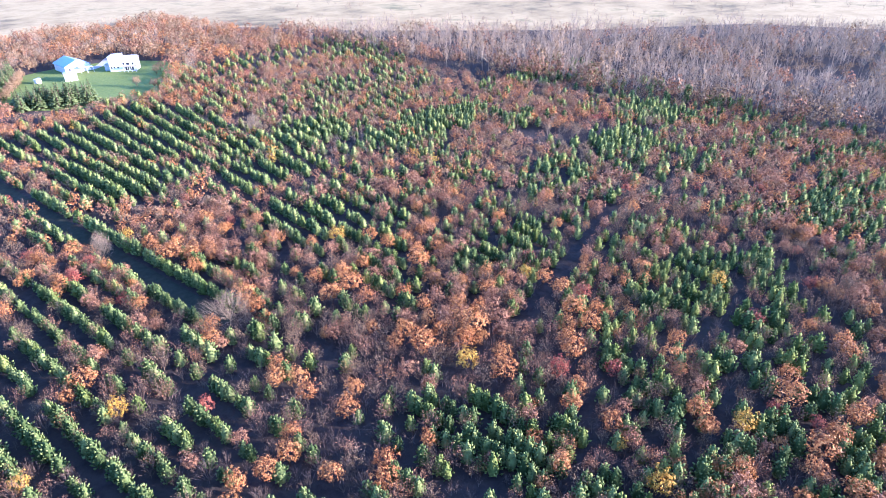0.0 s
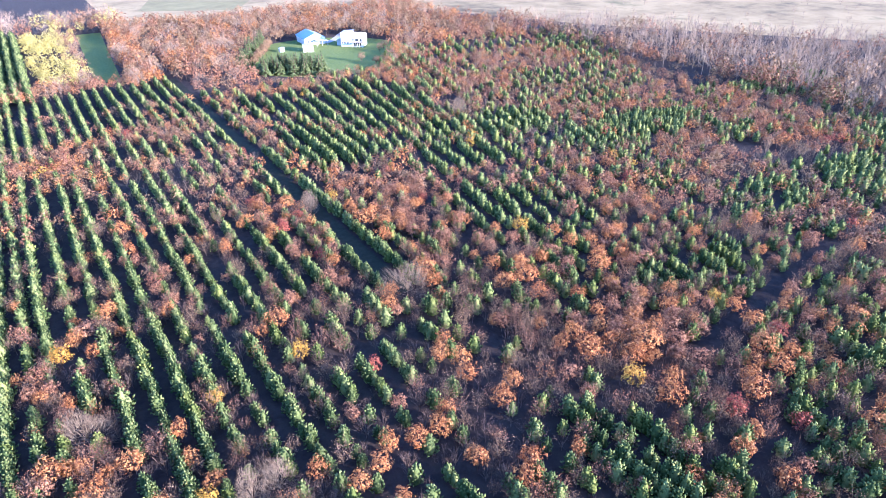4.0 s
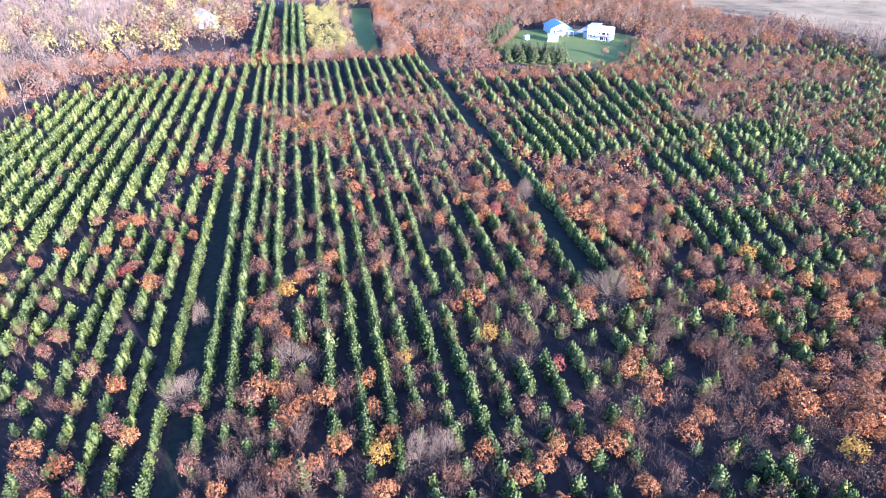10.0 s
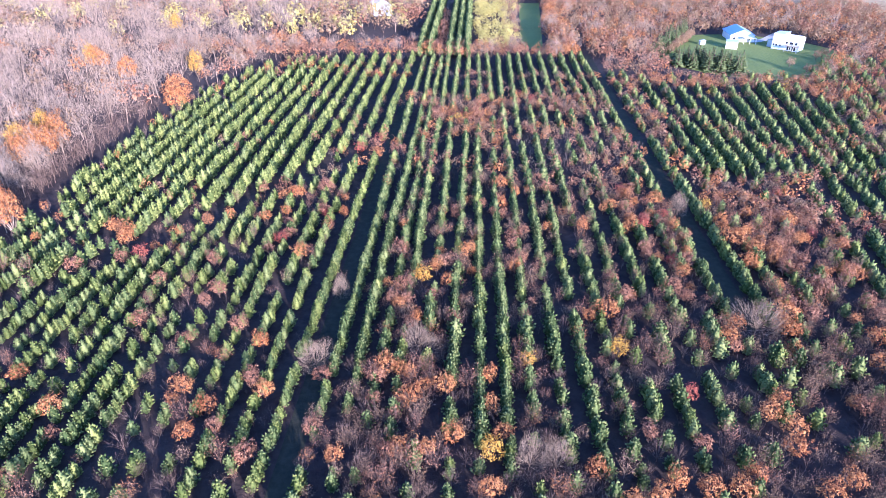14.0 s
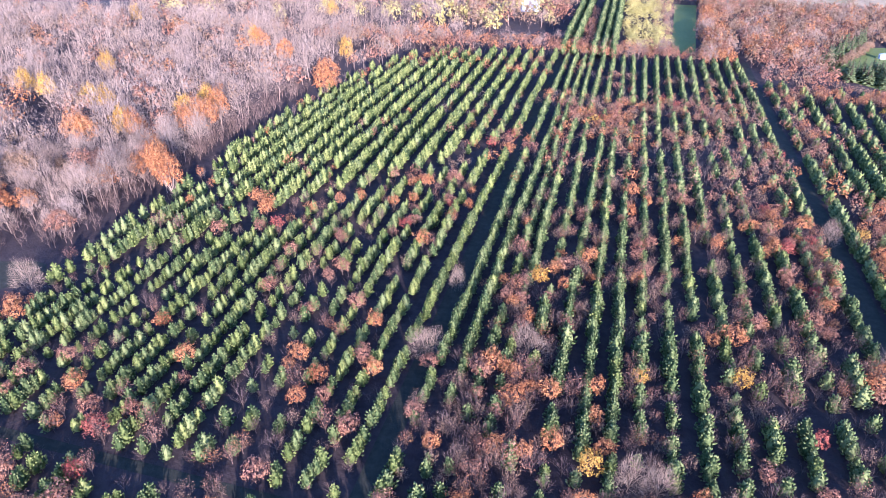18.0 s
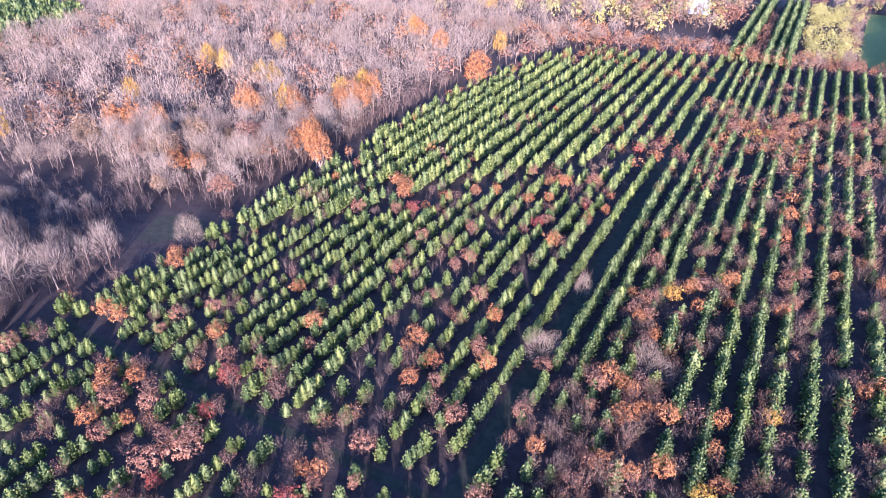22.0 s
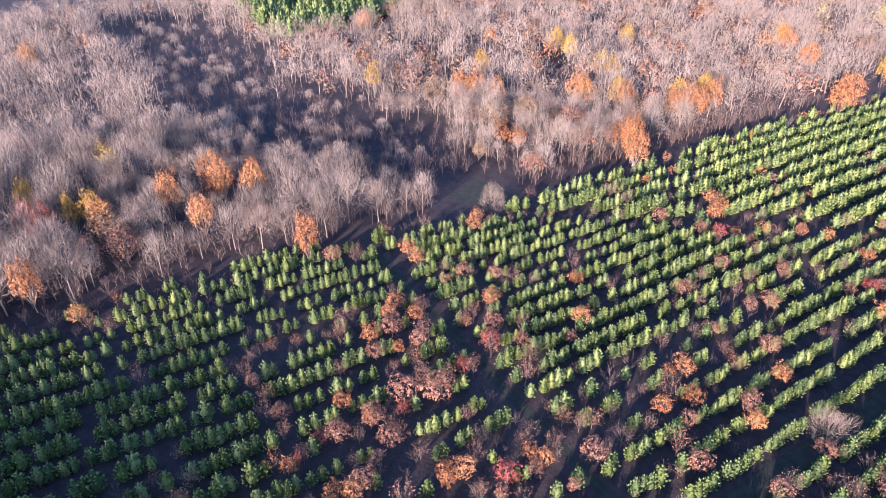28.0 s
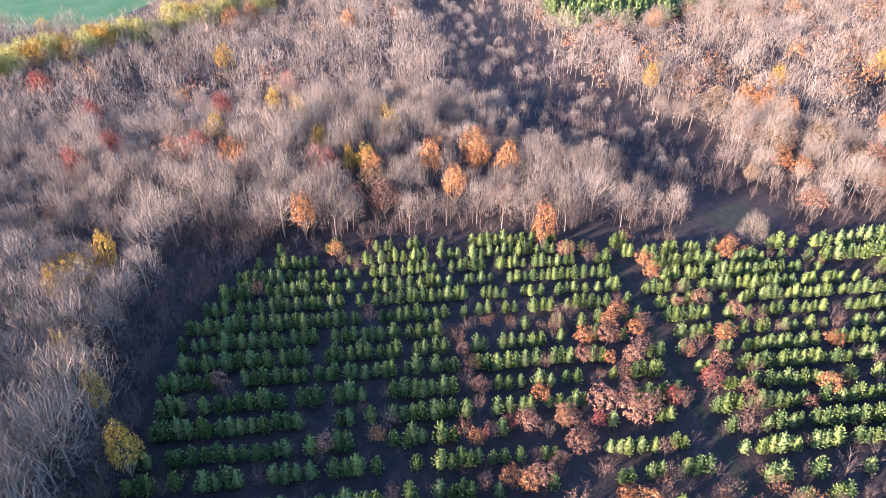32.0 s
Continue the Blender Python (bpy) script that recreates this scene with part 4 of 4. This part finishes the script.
# ---- house, barn, garage and shed ----
def plain(name, colour, rough=0.6, metal=0.0, var=0.06):
    lo = tuple(max(0.0, c * (1 - var)) for c in colour)
    hi = tuple(min(1.0, c * (1 + var)) for c in colour)
    m = ramp_mat(name, [lo, colour, hi], 1.5, rough, large=0.4, large_scale=0.3)
    m.node_tree.nodes["Principled BSDF"].inputs["Metallic"].default_value = metal
    return m


SIDING = plain("white_siding", (0.78, 0.78, 0.76), 0.55)
ROOF_W = plain("pale_metal_roof", (0.62, 0.62, 0.63), 0.4)
ROOF_B = plain("blue_metal_roof", (0.30, 0.40, 0.55), 0.4)
GLASS = plain("window_glass", (0.03, 0.035, 0.045), 0.08)
TRIM = plain("white_trim", (0.82, 0.82, 0.80), 0.5)
DECK = plain("weathered_deck", (0.36, 0.30, 0.25), 0.8)
GREY = plain("grey_siding", (0.42, 0.45, 0.48), 0.6)
DRIVE = plain("gravel_drive", (0.42, 0.39, 0.35), 0.95)


def box_bm(x0, x1, y0, y1, z0, z1, bm=None):
    bm = bm or bmesh.new()
    v = [bm.verts.new((x, y, z)) for z in (z0, z1) for x, y in ((x0, y0), (x1, y0), (x1, y1), (x0, y1))]
    for f in ((0, 3, 2, 1), (4, 5, 6, 7), (0, 1, 5, 4), (1, 2, 6, 5), (2, 3, 7, 6), (3, 0, 4, 7)):
        bm.faces.new([v[i] for i in f])
    return bm


def part(name, bm, mat, parent, label=""):
    me = bpy.data.meshes.new(name)
    bmesh.ops.recalc_face_normals(bm, faces=bm.faces)
    bm.to_mesh(me)
    bm.free()
    me.materials.append(mat)
    ob = new(name, me)
    ob.parent = parent
    return tagged(ob, label)


def gable_walls(w, d, h, rise, x0=0.0, y0=0.0):
    """Walls with gables at both ends of the y axis; ridge along y."""
    bm = bmesh.new()
    lo = [[bm.verts.new((x0 + x, y, z)) for x, z in ((0, 0), (w, 0), (w, h), (w / 2, h + rise), (0, h))] for y in (y0, y0 + d)]
    bm.faces.new(lo[0])
    bm.faces.new(lo[1][::-1])
    for i, j in ((0, 1), (1, 2), (4, 0)):
        bm.faces.new([lo[0][i], lo[0][j], lo[1][j], lo[1][i]])
    return bm


def slope(x0, z0, x1, z1, y0, y1, t=0.18):
    """One thick roof plane between two heights."""
    bm = bmesh.new()
    v = [bm.verts.new(p) for p in ((x0, y0, z0), (x1, y0, z1), (x1, y1, z1), (x0, y1, z0), (x0, y0, z0 + t), (x1, y0, z1 + t), (x1, y1, z1 + t), (x0, y1, z0 + t))]
    for f in ((0, 3, 2, 1), (4, 5, 6, 7), (0, 1, 5, 4), (1, 2, 6, 5), (2, 3, 7, 6), (3, 0, 4, 7)):
        bm.faces.new([v[i] for i in f])
    return bm


def window_on(parent, x, z, w, h, y=0.0, name="window"):
    """A framed window standing out of a wall that faces -y."""
    win = part(name, box_bm(x - w / 2 - 0.08, x + w / 2 + 0.08, y - 0.06, y + 0.02, z - 0.08, z + h + 0.08), TRIM, parent)
    part("pane", box_bm(x - w / 2, x + w / 2, y - 0.075, y - 0.055, z, z + h), GLASS, win, "dark glass pane")
    return win


house = tagged(new("house"), "white two-storey house with pale metal roof on the lawn", "house")
house.matrix_basis = pose(110.3, 247.0, 0, 0, 0, -42) @ Matrix.Scale(0.72, 4)
part("wall", box_bm(0, 5.2, 0, 8, 0, 7.3), SIDING, house, "white siding wall of the taller wing")
part("wall", box_bm(5.2, 13, 0.3, 8, 0, 5.7), SIDING, house, "white siding wall of the lower wing")
part("roof", slope(-0.3, 7.35, 5.6, 7.75, -0.3, 8.3), ROOF_W, house, "pale low-pitched metal roof")
roof = slope(-0.2, 5.72, 4.3, 7.2, 0, 8.0)
roof.transform(Matrix.Translation((5.2, 0.0, 0)) @ Matrix.Rotation(radians(90), 4, 'Z') @ Matrix.Scale(-1, 4, (0, 1, 0)))
part("roof", roof, ROOF_W, house, "pale sloping metal roof")
back = slope(4.2, 7.2, 8.6, 5.72, 0, 8.0)
back.transform(Matrix.Translation((5.2, 0.0, 0)) @ Matrix.Rotation(radians(90), 4, 'Z') @ Matrix.Scale(-1, 4, (0, 1, 0)))
part("roof", back, ROOF_W, house, "pale sloping metal roof")
for x, z, w, h in ((1.0, 1.7, 0.8, 0.9), (2.3, 1.7, 0.8, 0.9), (4.1, 1.7, 0.8, 0.9)):
    window_on(house, x, z, w, h)
for x, z, w, h in ((7.0, 3.2, 0.9, 1.0), (9.2, 3.1, 1.6, 1.2), (11.6, 3.1, 1.0, 1.2), (8.4, 0.4, 1.7, 2.0), (10.8, 0.4, 1.7, 2.0)):
    window_on(house, x, z, w, h, 0.3)
deck = part("deck", box_bm(7.2, 13.4, -2.6, 0.28, 2.7, 2.9), DECK, house, "raised wooden deck")
for x in (7.4, 9.4, 11.4, 13.2):
    part("post", box_bm(x - 0.08, x + 0.08, -2.5, -2.34, 0, 2.7), TRIM, house)
for z in (3.25, 3.75):
    part("rail", box_bm(7.2, 13.4, -2.56, -2.5, z, z + 0.07), TRIM, house)
part("annex", box_bm(-3.2, -0.01, 2.5, 7, 0, 3.4), GREY, house, "grey side annex")
part("annex_roof", slope(-3.5, 3.4, -0.02, 4.3, 2.3, 7.2), ROOF_W, house)

barn = tagged(new("barn"), "white barn with a blue metal roof behind the lawn", "barn")
barn.matrix_basis = pose(98.6, 257.0, 0, 0, 0, -4) @ Matrix.Diagonal((0.80, 0.85, 0.72, 1))
part("wall", gable_walls(11, 13, 3.6, 2.6), SIDING, barn, "white metal siding walls")
part("roof", slope(-0.5, 3.42, 5.5, 6.25, -0.5, 13.5), ROOF_B, barn, "blue metal roof slope")
part("roof", slope(5.5, 6.25, 11.5, 3.42, -0.5, 13.5), ROOF_B, barn, "blue metal roof slope")
part("door", box_bm(3.6, 7.2, -0.08, 0.02, 0, 3.0), TRIM, barn, "wide white sliding door")
for x in (1.8, 9.2):
    window_on(barn, x, 1.4, 1.0, 1.0)
part("lean_to_roof", slope(5.0, 3.0, 11.0, 2.6, -4.2, -0.5), ROOF_W, barn, "pale lean-to roof")
for x in (5.2, 8.0, 10.8):
    part("post", box_bm(x - 0.08, x + 0.08, -4.1, -3.94, 0, 2.6), TRIM, barn)

garage = tagged(new("garage"), "small white garage with a pale shallow roof", "garage")
garage.matrix_basis = pose(93.2, 245.5, 0, 0, 0, -20) @ Matrix.Scale(0.8, 4)
part("wall", box_bm(0, 5.0, 0, 5.5, 0, 2.8), SIDING, garage)
part("roof", slope(-0.3, 2.8, 5.3, 3.3, -0.3, 5.8), ROOF_W, garage)
part("door", box_bm(0.8, 4.2, -0.07, 0.02, 0, 2.2), TRIM, garage, "white garage door")
shed = tagged(new("garden_shed"), "tiny white garden shed near the spruces", "shed")
shed.matrix_basis = pose(85.6, 250.5, 0, 0, 0, 10) @ Matrix.Scale(0.7, 4)
part("wall", box_bm(0, 2.6, 0, 2.2, 0, 1.9), SIDING, shed)
part("roof", slope(-0.2, 1.9, 2.8, 2.3, -0.2, 2.4), ROOF_W, shed)
sheet("driveway", [(107, 256), (110, 257), (117, 262), (124, 272), (121, 273), (113, 263), (107, 259)], 0.04, DRIVE, "pale gravel drive beside the barn", "drive")
cottage = tagged(new("cottage"), "white gabled cottage among yellow trees", "house")
cottage.matrix_basis = pose(-45, 299, 0, 0, 0, 20)
part("wall", gable_walls(8, 10, 4.2, 2.6), SIDING, cottage)
part("roof", slope(-0.4, 4.0, 4.0, 6.9, -0.4, 10.4), ROOF_W, cottage)
part("roof", slope(4.0, 6.9, 8.4, 4.0, -0.4, 10.4), ROOF_W, cottage)
for x in (2.3, 5.7):
    window_on(cottage, x, 1.4, 1.0, 1.3)
